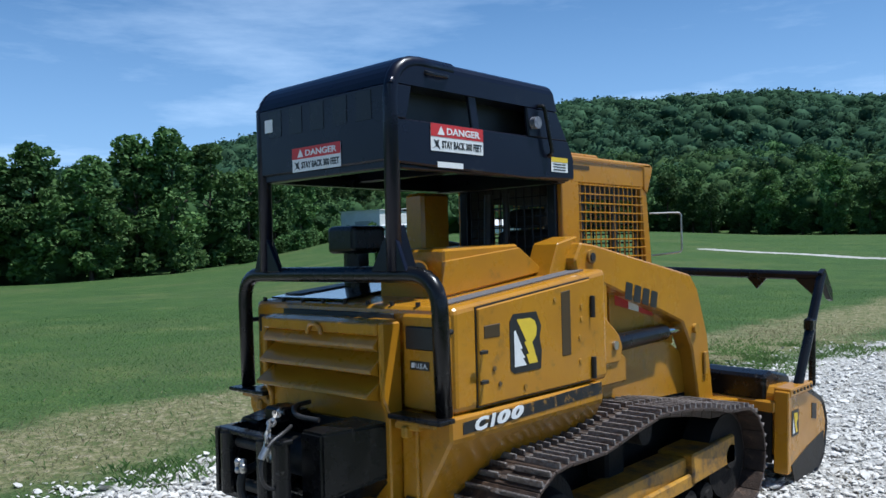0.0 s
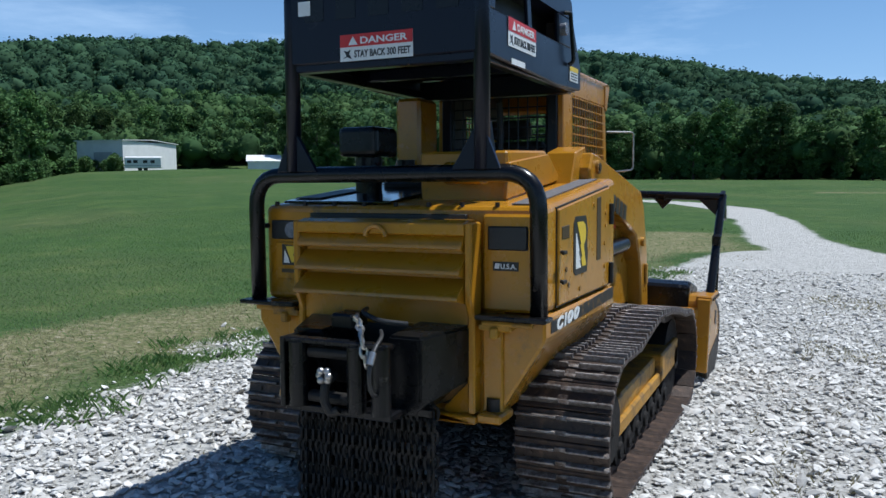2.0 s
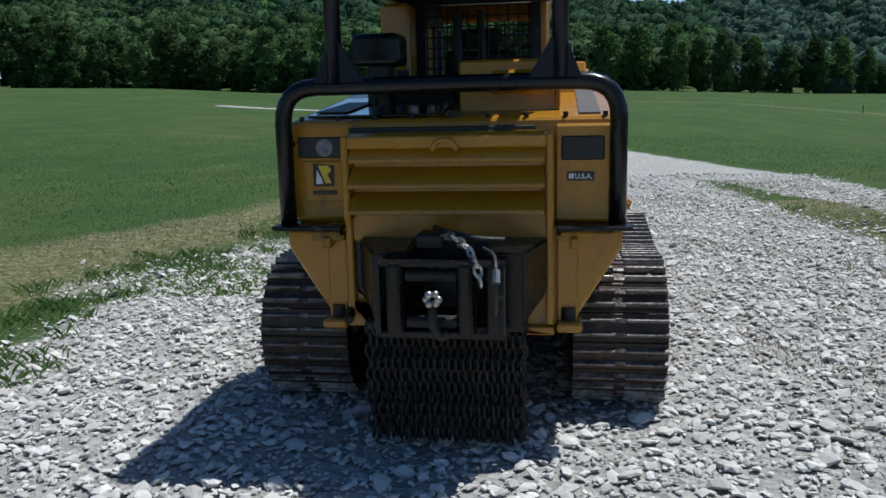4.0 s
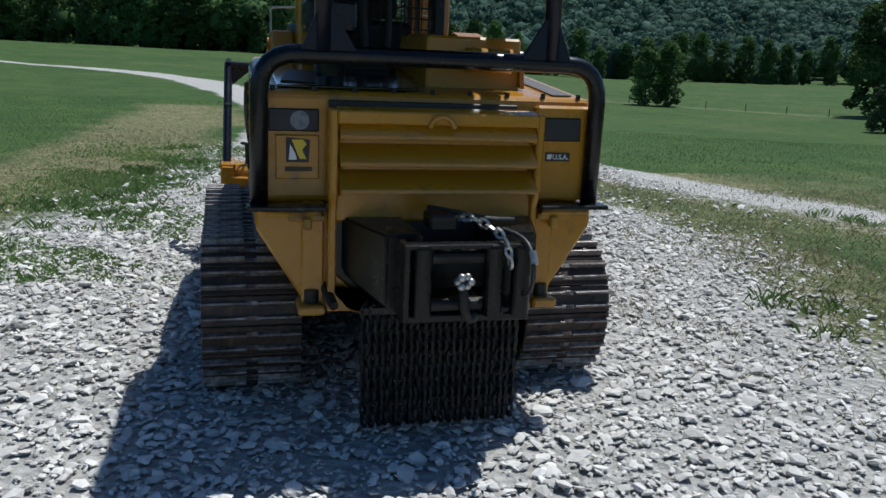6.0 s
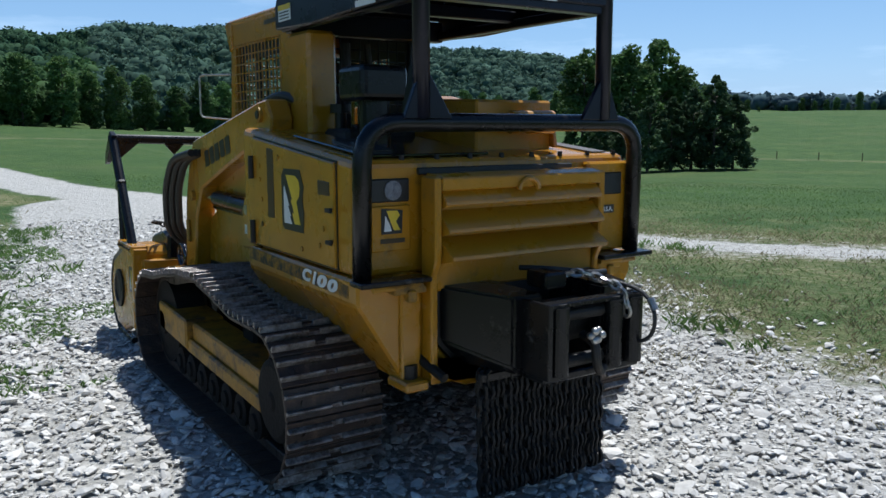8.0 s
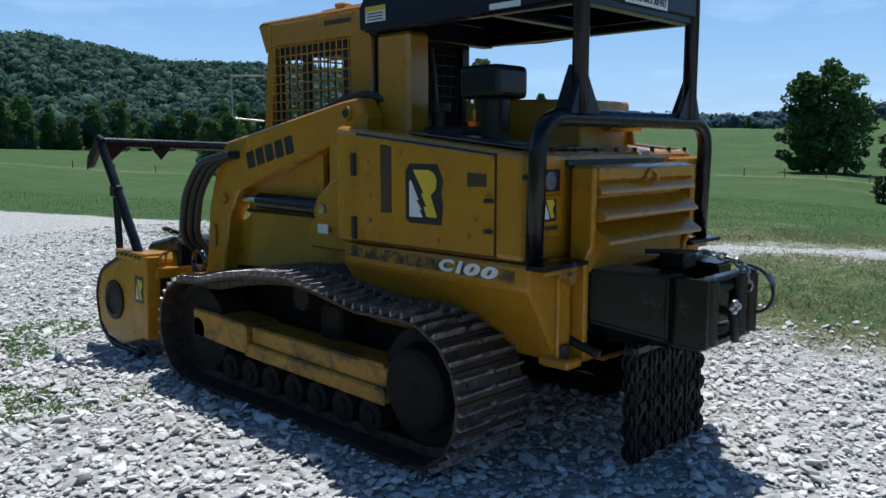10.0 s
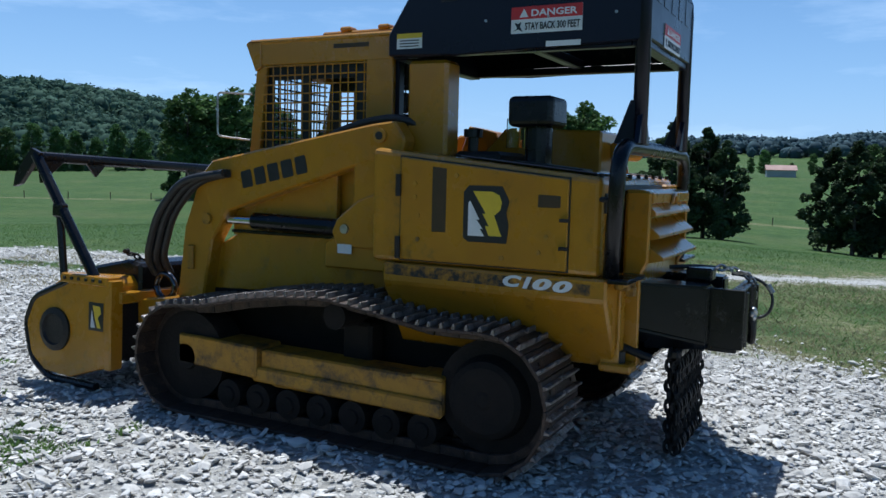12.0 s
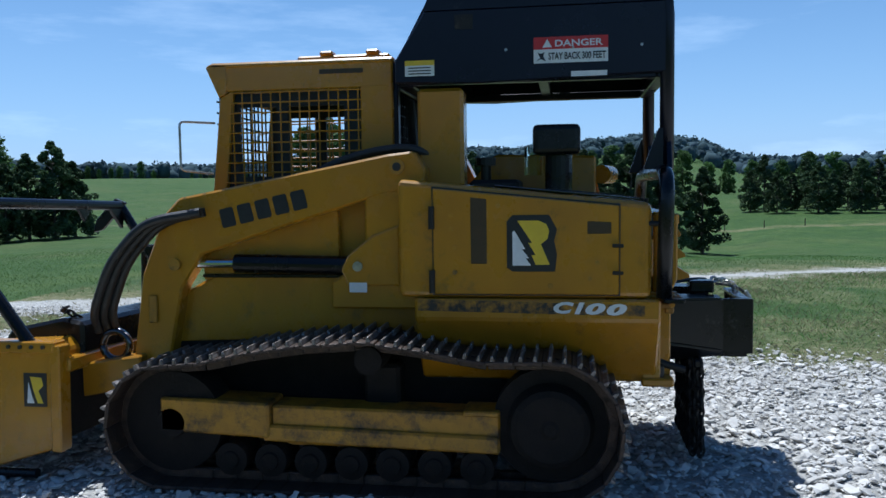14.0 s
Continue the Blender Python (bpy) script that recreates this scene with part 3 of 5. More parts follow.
def make_tree(name, height, radius, kind, seed, label, leaves=2600, leaf=0.42, mat=None):
    rg = np.random.default_rng(seed)
    root = new(name)
    base = height * (0.08 if kind == "cedar" else 0.05)
    bm = bmesh.new()
    tr = height * 0.016 + 0.05
    lean = rg.uniform(-0.03, 0.03, 2) * height
    spine = [(lean[0] * u * u, lean[1] * u * u, height * u * 0.93 - 0.3) for u in (0, 0.2, 0.45, 0.7, 1)]
    for k, (p, q) in enumerate(zip(spine, spine[1:])):
        rod(bm, p, q, tr * (1 - 0.22 * k), 8, tr * (1 - 0.22 * (k + 1)))
    for k in range(9):
        u = rg.uniform(0.2, 0.85)
        an = rg.uniform(0, 6.28)
        p = Vector((lean[0] * u * u, lean[1] * u * u, height * u * 0.93))
        rod(bm, p, p + Vector((math.cos(an), math.sin(an), 0.55)) * radius * rg.uniform(0.4, 0.75) * (1.1 - u * 0.5), tr * 0.36, 6, tr * 0.08)
    part("trunk", bm, BARK, root)
    lobes = 56 if kind == "broad" else 95
    pts = crown_points(height, radius, base, lobes, leaves // lobes, rg, kind)
    v, f = leaf_cloud(pts, leaf, rg)
    me = quick_mesh("crown", v, f, mat or (CEDAR if kind == "cedar" else LEAF), False)
    crown = new("crown", me)
    crown.parent = root
    tagged(root, label, "tree")
    return root


def plant(tree, az, r, scale, turn, group, z=None):
    x, y = r * math.sin(radians(az)), r * math.cos(radians(az))
    m = pose(x, y, float(ground_height(x, y)) - 0.1, 0, 0, turn)
    c = copy_thing(tree, m)
    c.scale = (scale, scale, scale * random.uniform(0.92, 1.1))
    tagged(c, group=group)
    return c


BROAD = [make_tree("tree", 13, 4.2, "broad", 11 + k, "tall leafy green broadleaf tree at the wood's edge", 5600, 0.31) for k in range(5)]
CEDARS = [make_tree("cedar", 8, 2.4, "cedar", 31 + k, "dark green cedar tree standing in the field", 8500, 0.17) for k in range(3)]
SHRUB = make_tree("bush", 3.2, 1.8, "broad", 51, "low leafy green bush before the wood", 900, 0.24)
for t in BROAD + CEDARS + [SHRUB]:
    t.location = (0, -420, 0)

# the wood's edge
random.seed(4)
az = -86.0
while az < 117:
    _, rt, zt, el, rr = [float(v) for v in land(az)]
    open_ground = 52 < az < 91
    step = 4.6 / rt * 57.3
    barn_gap = -51.5 < az < -36
    if not open_ground and not (-100 < az < -86):
        back_off = 16 if barn_gap else 0
        size = random.uniform(0.72, 1.05)
        if az < -56:
            size = random.uniform(0.98, 1.28)
        if az > -2:
            size = random.uniform(0.52, 0.80)
        if az > 98:
            size = random.uniform(0.42, 0.60)
        plant(random.choice(BROAD), az, rt + back_off + random.uniform(0, 5), size, random.uniform(0, 360), "trees at the wood's edge")
    elif random.random() < (0.95 if math.sin(az * 1.9) > -0.1 else 0.25):
        plant(random.choice(BROAD), az, rt + random.uniform(-4, 45), random.choice((0.2, 0.26, 0.34, 0.42, 0.6)) * random.uniform(0.8, 1.2), random.uniform(0, 360), "trees at the wood's edge")
    az += step * random.uniform(0.75, 1.25)
# lone groups in the field
for az, r, s, tree in ((43.2, 88, 0.84, BROAD[1]), (44.9, 90, 0.90, BROAD[0]), (46.6, 90, 0.84, BROAD[4]), (48.5, 95, 0.90, BROAD[3]), (50, 96, 0.80, BROAD[2]),
                       (70.4, 87, 0.74, BROAD[2]), (71.6, 89, 0.80, BROAD[4]), (73.0, 88, 0.72, BROAD[0]), (28.9, 86, 0.48, BROAD[1]), (30.4, 87, 0.52, BROAD[2])):
    plant(tree, az, r, s, az * 37, "trees in the field")
for az, r, s, k in ((44.6, 64, 0.60, 0), (46.4, 62, 0.68, 1), (48.0, 60, 0.76, 0), (49.6, 61, 0.72, 2), (51.0, 62, 0.78, 1), (52.5, 61, 0.86, 0), (53.8, 62, 0.72, 2),
                    (78.1, 47, 0.92, 2), (80.5, 48, 0.86, 0), (81.9, 47, 0.70, 1),
                    (89.0, 49, 0.74, 0), (90.5, 48, 0.80, 1), (92.2, 49, 0.76, 2), (93.9, 48, 0.80, 0), (95.5, 49, 0.79, 1), (96.6, 50, 0.7, 2), (99.2, 55, 0.76, 1)):
    plant(CEDARS[k], az, r, s, az * 53, "cedars in the field")
for k in range(14):
    plant(CEDARS[k % 3], 102.2 + k * 0.86, 104 + 5 * math.sin(k * 2.1), 0.68 + 0.12 * math.sin(k * 1.7), k * 71, "cedars in the field")
for k in range(26):
    a = random.uniform(-57, -47)
    plant(SHRUB, a, float(land(a)[1]) - random.uniform(2, 16), random.uniform(0.5, 1.0), random.uniform(0, 360), "bushes before the wood")
for t in BROAD + CEDARS + [SHRUB]:
    for o in (*t.children_recursive, t):
        bpy.data.objects.remove(o)


def woods(name, lo, hi, count, crown, cards, card, mat, label, span):
    """Wooded slopes: many crowns, each a rough dark core under loose leaf sprays, from the wood's edge (0) to the skyline (1)."""
    rg = np.random.default_rng(int(hi * 7 + 900))
    a = rg.uniform(lo, hi, count)
    _, rt, zt, el, rr = land(a)
    u = span[0] + (span[1] - span[0]) * rg.uniform(0, 1, count) ** 0.8
    r = rt + 4 + (rr - rt + 12) * u
    x, y = r * np.sin(np.radians(a)), r * np.cos(np.radians(a))
    z = ground_height(x, y)
    s = crown * rg.uniform(0.55, 1.35, count) * (0.8 + 0.5 * u)
    h = s * rg.uniform(0.85, 1.25, count)
    cv, cf = ICO2
    k = len(cv)
    jit = 1 + rg.uniform(-0.16, 0.16, (count, k, 1))
    core = cv[None] * jit * np.stack([s, s, h], -1)[:, None] * 0.76
    top = np.stack([x, y, z + TREE_TOP - h * 0.9 + rg.uniform(-2.4, 2.2, count)], -1)
    V = (core + top[:, None]).reshape(-1, 3)
    F = (cf[None] + (np.arange(count) * k)[:, None, None]).reshape(-1, 3)
    d = rg.normal(size=(count, cards, 3))
    d[:, :, 2] = np.abs(d[:, :, 2]) * 0.9 - 0.2
    d /= np.linalg.norm(d, axis=2)[:, :, None]
    pts = (d * np.stack([s, s, h], -1)[:, None] * rg.uniform(0.78, 1.02, (count, cards, 1)) + top[:, None]).reshape(-1, 3)
    v, f = leaf_cloud(pts, card, rg)
    tri = np.concatenate([f[:, [0, 1, 2]], f[:, [0, 2, 3]]])
    me = quick_mesh(name, np.concatenate([V, v]), np.concatenate([F, tri + len(V)]), mat, True)
    return tagged(new(name, me), label, "woods", kind="stuff")


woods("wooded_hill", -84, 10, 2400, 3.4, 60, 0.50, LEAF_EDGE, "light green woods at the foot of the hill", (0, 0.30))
# from here on the leaf colour carries the haze of distance
woods("wooded_hill", -84, 10, 4600, 3.9, 46, 0.62, LEAF_FAR_HAZE, "steep hillside covered with dense green summer woods", (0.22, 1))
woods("wooded_hill", 10, 52, 3200, 4.6, 30, 0.95, LEAF_MID_HAZE, "long low ridge covered with green woods", (0, 1))
woods("wooded_hill", 52, 118, 3000, 4.4, 9, 1.4, LEAF_HAZE, "distant flat-topped wooded hill beyond the fields", (0.35, 1))


# ---------------- buildings far off ----------------
def building(name, az, r, width, depth, height, turn, front, flank, roof, label, pitch=0.25, door=None):
    root = new(name)
    x, y = r * math.sin(radians(az)), r * math.cos(radians(az))
    root.matrix_world = pose(x, y, float(ground_height(x, y)) - 0.15, 0, 0, turn)
    w, d = width / 2, depth / 2
    part("front_wall", B(-w, w, -d, -d + 0.2, 0, height, bevel=0), front, root)
    part("back_wall", B(-w, w, d - 0.2, d, 0, height, bevel=0), front, root)
    for s in (-1, 1):
        part("side_wall", B(s * w, s * (w - 0.2), -d + 0.2, d - 0.2, 0, height, bevel=0), flank, root)
    part("roof", side([(-d - 0.3, height), (0, height + pitch * d), (d + 0.3, height), (d + 0.3, height + 0.12), (0, height + pitch * d + 0.14), (-d - 0.3, height + 0.12)], -w - 0.3, w + 0.3, bevel=0), roof, root)
    for u0, u1, v0, v1, mat in door or ():
        part("opening", B(-w + u0, -w + u1, -d - 0.06, -d + 0.02, v0, v1, bevel=0), mat, root)
    return tagged(root, label, "building")


building("barn", -46.9, 162, 9.7, 16.4, 5.4, 10, SIDING, SIDING, SIDING, "white metal barn with a grey door at the field's edge", 0.05, [(3.6, 7.4, 0, 3.4, GREYWALL)])
building("shed", -38.0, 172, 6.6, 6, 1.8, 38, SIDING, GREYWALL, SIDING, "small white roofed shed before the woods", 0.45)
building("farmhouse", 85.0, 206, 6.4, 6, 1.6, -80, GREYWALL, GREYWALL, REDROOF, "far farmhouse with a rusty red roof", 0.4)
trailer = new("camper_trailer")
tx, ty = 146 * math.sin(radians(-46.0)), 146 * math.cos(radians(-46.0))
trailer.matrix_world = pose(tx, ty, float(ground_height(tx, ty)) - 0.1, 0, 0, 36)
part("body", side([(-1.1, 0.5), (-1.1, 2.3), (-0.8, 2.5), (0.8, 2.5), (1.1, 2.3), (1.1, 0.5)], -3.0, 3.0, bevel=0.08), SIDING, trailer)
for u in (-2.2, -1.2, 0.4, 1.6):
    part("window", B(u - 0.35, u + 0.35, -1.14, -1.09, 1.35, 1.85, bevel=0.02), INK, trailer)
for u in (-0.5, 0.4):
    part("wheel", R((u, -1.05, 0.36), (u, -0.8, 0.36), 0.36, 14), RUBBER, trailer)
part("stripe", B(-2.95, 2.95, -1.13, -1.09, 0.85, 0.98, bevel=0), GREYWALL, trailer)
tagged(trailer, "white camper trailer parked before the barn", "trailer")

# fence posts across the field on the far side of the drive
for k in range(34):
    fa = 20 + k * 2.6
    fr = 82 + 6 * math.sin(fa * 0.06)
    fx, fy = fr * math.sin(radians(fa)), fr * math.cos(radians(fa))
    fz = float(ground_height(fx, fy))
    post = mesh_object("fence_post", R((fx, fy, fz - 0.2), (fx, fy, fz + 0.75), 0.045, 6), BARK)
    tagged(post, "weathered wooden post in a field fence", "fence post", "posts of the field fence")

# ---------------- loose stones ----------------
sx = rng.uniform(-5.2, 5.6, 130000)
sy = rng.uniform(-3.6, 13, 130000)
near = rng.uniform(0, 1, 130000) < np.interp(sy, [-4, 4, 7, 13], [1, 0.9, 0.55, 0.22])
inside = lane(sx, sy) + 0.35 * wobble(sx, sy, 1.7, 3) + rng.normal(0, 1, 130000) * np.where((sx > 1.8) & (sy < 7), 0.6, np.where((sx < -0.6) & (sy > 2.5), 0.5, 0.22)) > 0.02
keep = near & inside & ~((np.abs(np.abs(sx) - 0.815) < 0.22) & (sy > 0.62) & (sy < 2.68))
sx, sy = sx[keep], sy[keep]
k = len(sx)
sr = np.clip(rng.lognormal(-4.22, 0.50, k), 0.006, 0.052)
cv_, cf_ = ICO1
shape = cv_[None] * (1 + rng.uniform(-0.38, 0.3, (k, len(cv_), 1)))
shape = shape * np.stack([sr * rng.uniform(0.8, 1.35, k), sr * rng.uniform(0.65, 1.0, k), sr * rng.uniform(0.26, 0.52, k)], -1)[:, None]
ta, tb, tc_ = rng.uniform(0, 6.283, k), rng.normal(0, 0.24, k), rng.normal(0, 0.24, k)
shape[:, :, 2] += shape[:, :, 0] * tb[:, None] + shape[:, :, 1] * tc_[:, None]
ca, sa = np.cos(ta)[:, None], np.sin(ta)[:, None]
xx, yy = shape[:, :, 0] * ca - shape[:, :, 1] * sa, shape[:, :, 0] * sa + shape[:, :, 1] * ca
zz = shape[:, :, 2] + (0.010 + sr * 0.20 + 0.012 * wobble(sx, sy, 2.1) * np.minimum(1, np.hypot(sx, sy)))[:, None]
V = np.stack([xx + sx[:, None], yy + sy[:, None], zz], -1).reshape(-1, 3)
F = (cf_[None] + (np.arange(k) * len(cv_))[:, None, None]).reshape(-1, 3)
tagged(new("gravel", quick_mesh("gravel", V, F, STONE, False)), "loose pale grey crushed stones of the gravel yard", "gravel", kind="stuff")


# ---------------- grass ----------------
def blades(name, x, y, height, width, mat, label, lean=0.5):
    """Single bent blades, three corners and a tip."""
    k = len(x)
    z = ground_height(x, y) + 0.012 * wobble(x, y, 2.1) * np.minimum(1, np.hypot(x, y)) - 0.005
    an = rng.uniform(0, 6.283, k)
    h = height * rng.uniform(0.45, 1.25, k)
    w = width * rng.uniform(0.6, 1.3, k)
    la = rng.uniform(0, 6.283, k)
    lx, ly = np.cos(la) * h * lean * rng.uniform(0.2, 1, k), np.sin(la) * h * lean * rng.uniform(0.2, 1, k)
    dx, dy = np.cos(an) * w / 2, np.sin(an) * w / 2
    p0 = np.stack([x - dx, y - dy, z], -1)
    p1 = np.stack([x + dx, y + dy, z], -1)
    p2 = np.stack([x + dx * 0.7 + lx * 0.35, y + dy * 0.7 + ly * 0.35, z + h * 0.6], -1)
    p3 = np.stack([x + lx, y + ly, z + h], -1)
    V = np.stack([p0, p1, p2, p3], 1).reshape(-1, 3)
    F = np.arange(4 * k).reshape(k, 4)
    return tagged(new(name, quick_mesh(name, V, F, mat, False)), label, "grass", kind="stuff")


def scatter(count, x0, x1, y0, y1):
    return rng.uniform(x0, x1, count), rng.uniform(y0, y1, count)


# the field on both sides of the drives
px_, py_ = scatter(230000, -24, 26, -9, 26)
d_ = -lane(px_, py_)
thin = rng.uniform(0, 1, len(px_)) < np.interp(np.hypot(px_, py_), [0, 9, 16, 30], [1, 1, 0.55, 0.3])
ok = thin & (d_ + 0.35 * wobble(px_, py_, 1.3, 5) > 0.35) & (rng.uniform(0, 1, len(px_)) > dry(px_, py_) * 0.95)
blades("meadow_grass", px_[ok], py_[ok], 0.050, 0.009, BLADE, "green summer grass of the field", 1.2)
# weeds at the gravel's edge, in tufts
cx_, cy_ = scatter(2400, -6, 8, -4, 12)
g_ = grass_green(cx_, cy_) * np.where(cx_ > 1.5, 0.36, 1.0) * (0.5 + 0.9 * wobble(cx_, cy_, 0.9, 2)) + 0.45 * ((cx_ < -0.6) & (cy_ > 2.6)) * (np.abs(lane(cx_, cy_)) < 1.1) * (wobble(cx_, cy_, 1.6, 9) > 0)
cx_, cy_ = cx_[g_ > 0.28], cy_[g_ > 0.28]
wx = np.repeat(cx_, 26) + rng.normal(0, 0.075, len(cx_) * 26)
wy = np.repeat(cy_, 26) + rng.normal(0, 0.075, len(cx_) * 26)
away = ~((np.abs(wx) < 1.3) & (wy > -1) & (wy < 4.6))
blades("edge_weeds", wx[away], wy[away], 0.085, 0.014, BLADE, "low green weeds along the gravel's edge", 1.4)
# dry stubble
qx, qy = scatter(150000, -9, 9, -6, 16)
ok = (rng.uniform(0, 1, len(qx)) < dry(qx, qy) * (0.40 + 0.5 * wobble(qx, qy, 1.1, 8))) & ~((np.abs(qx) < 1.3) & (qy > -1) & (qy < 4.6))
blades("dry_grass", qx[ok], qy[ok], 0.045, 0.007, STRAW, "short dried straw-coloured grass beside the gravel", 1.1)
# low mixed weeds on the far side of the yard
hx, hy = scatter(120000, 2.2, 12, -7, 7)
hd = -lane(hx, hy)
ok = (hd + 0.5 * wobble(hx, hy, 1.3, 6) > 0.1) & (rng.uniform(0, 1, len(hx)) < 0.22 + 0.40 * wobble(hx, hy, 0.8, 4))
half = rng.uniform(0, 1, len(hx)) < 0.32
blades("low_weeds", hx[ok & half], hy[ok & half], 0.048, 0.007, BLADE, "low green weeds between yard and drive", 1.5)
blades("dry_stalks", hx[ok & ~half], hy[ok & ~half], 0.050, 0.005, STRAW, "thin dry stalks between yard and drive", 1.5)


# low leafy weeds in patches on the far left of the yard, thin dry tufts on its other side
ux, uy = scatter(90000, -3.6, -0.7, 2.6, 13)
ok = (wobble(ux, uy, 1.25, 9) + 0.35 * wobble(ux, uy, 4.1, 3) > 0.12 - 0.30 * np.clip(-1.4 - ux, -1, 1.5)) & (rng.uniform(0, 1, len(ux)) < 0.6 * np.clip((ux + 3.7) / 1.3, 0, 1) * np.clip((13 - uy) / 5, 0, 1)) & ~((np.abs(ux) < 1.3) & (uy < 4.6))
blades("yard_weeds", ux[ok], uy[ok], 0.040, 0.020, BLADE, "flat green weeds growing through the gravel", 1.3)
vx, vy = scatter(60000, 1.7, 5.0, -3.5, 12)
ok = (wobble(vx, vy, 1.5, 4) + 0.5 * wobble(vx, vy, 5.3, 7) > 0.42 - 0.26 * (vx - 2.4)) & (rng.uniform(0, 1, len(vx)) < 0.42)
blades("yard_straw", vx[ok], vy[ok], 0.045, 0.006, STRAW, "thin dry grass growing through the gravel", 1.2)

# ---------------- the machine ----------------
machine = tagged(new("forestry_mulcher"), "yellow tracked forestry mulcher with black roll cage, parked on gravel", "tracked vehicle")

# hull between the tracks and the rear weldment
part("hull", B(-0.56, 0.56, 0.85, 2.95, 0.28, 0.80, bevel=0.03), SHADED_STEEL, machine)
part("rear_hull", back([(-0.80, 1.03), (-0.80, 0.92), (-0.57, 0.55), (0.57, 0.55), (0.80, 0.92), (0.80, 1.03)], 0.04, 1.32, bevel=0.012), YELLOW, machine)
part("front_hull", side([(1.30, 0.78), (1.30, 1.22), (2.55, 1.13), (2.88, 0.95), (2.88, 0.72)], -0.565, 0.565, bevel=0.015), YELLOW, machine)
for s in (-1, 1):
    x0, x1 = s * 0.50, s * 0.66
    part("tower", side([(1.28, 0.95), (1.28, 1.62), (1.36, 1.80), (1.52, 1.80), (1.62, 1.55), (1.62, 1.22), (1.82, 1.10), (1.82, 0.95)], x0, x1, bevel=0.012), YELLOW, machine)
    part("rear_corner_post", side([(0.02, 0.56), (0.02, 1.04), (0.10, 1.04), (0.12, 0.56)], s * 0.50, s * 0.60, bevel=0.008), YELLOW, machine)

part("cab_base", B(-0.50, 0.50, 1.34, 2.60, 1.05, 1.60, bevel=0.01), YELLOW, machine)

# hood
hood_top = lambda y: 1.525 + (y - 0.05) * 0.105
part("hood", side([(0.085, 1.03), (0.085, 1.528), (1.41, 1.668), (1.41, 1.03)], -0.782, 0.782, bevel=0.035, seg=3), YELLOW, machine)
part("rear_top_panel", extrude(bmesh.new(), [(-0.70, 0.14, hood_top(0.14) + 0.004), (-0.05, 0.14, hood_top(0.14) + 0.004), (-0.05, 0.90, hood_top(0.90) + 0.004), (-0.70, 0.90, hood_top(0.90) + 0.004)], (0, 0, 0.012), 0.004), GLOSS, machine, "glossy blue-black top panel")
part("top_slot", extrude(bmesh.new(), [(-0.68, 0.22, hood_top(0.22) + 0.018), (-0.52, 0.22, hood_top(0.22) + 0.018), (-0.48, 0.62, hood_top(0.62) + 0.018), (-0.62, 0.62, hood_top(0.62) + 0.018)], (0, 0, 0.006)), INK, machine)
part("grip_strip", extrude(bmesh.new(), [(0.60, 0.14, hood_top(0.14) + 0.002), (0.70, 0.14, hood_top(0.14) + 0.002), (0.70, 1.30, hood_top(1.30) + 0.002), (0.60, 1.30, hood_top(1.30) + 0.002)], (0, 0, 0.006)), STRIP, machine, "grey non-slip strip")
part("rear_side_panel", B(0.49, 0.77, 0.045, 0.10, 1.045, 1.495, bevel=0.012), YELLOW, machine)
part("hood_rear_slot", B(-0.48, 0.40, 0.062, 0.10, 1.462, 1.492, bevel=0.004), INK, machine)
for k in range(9):
    x = -0.72 + k * 0.18
    part("bolt", R((x, 0.11, 1.525), (x, 0.11, 1.548), 0.012, 8), DARK, machine)

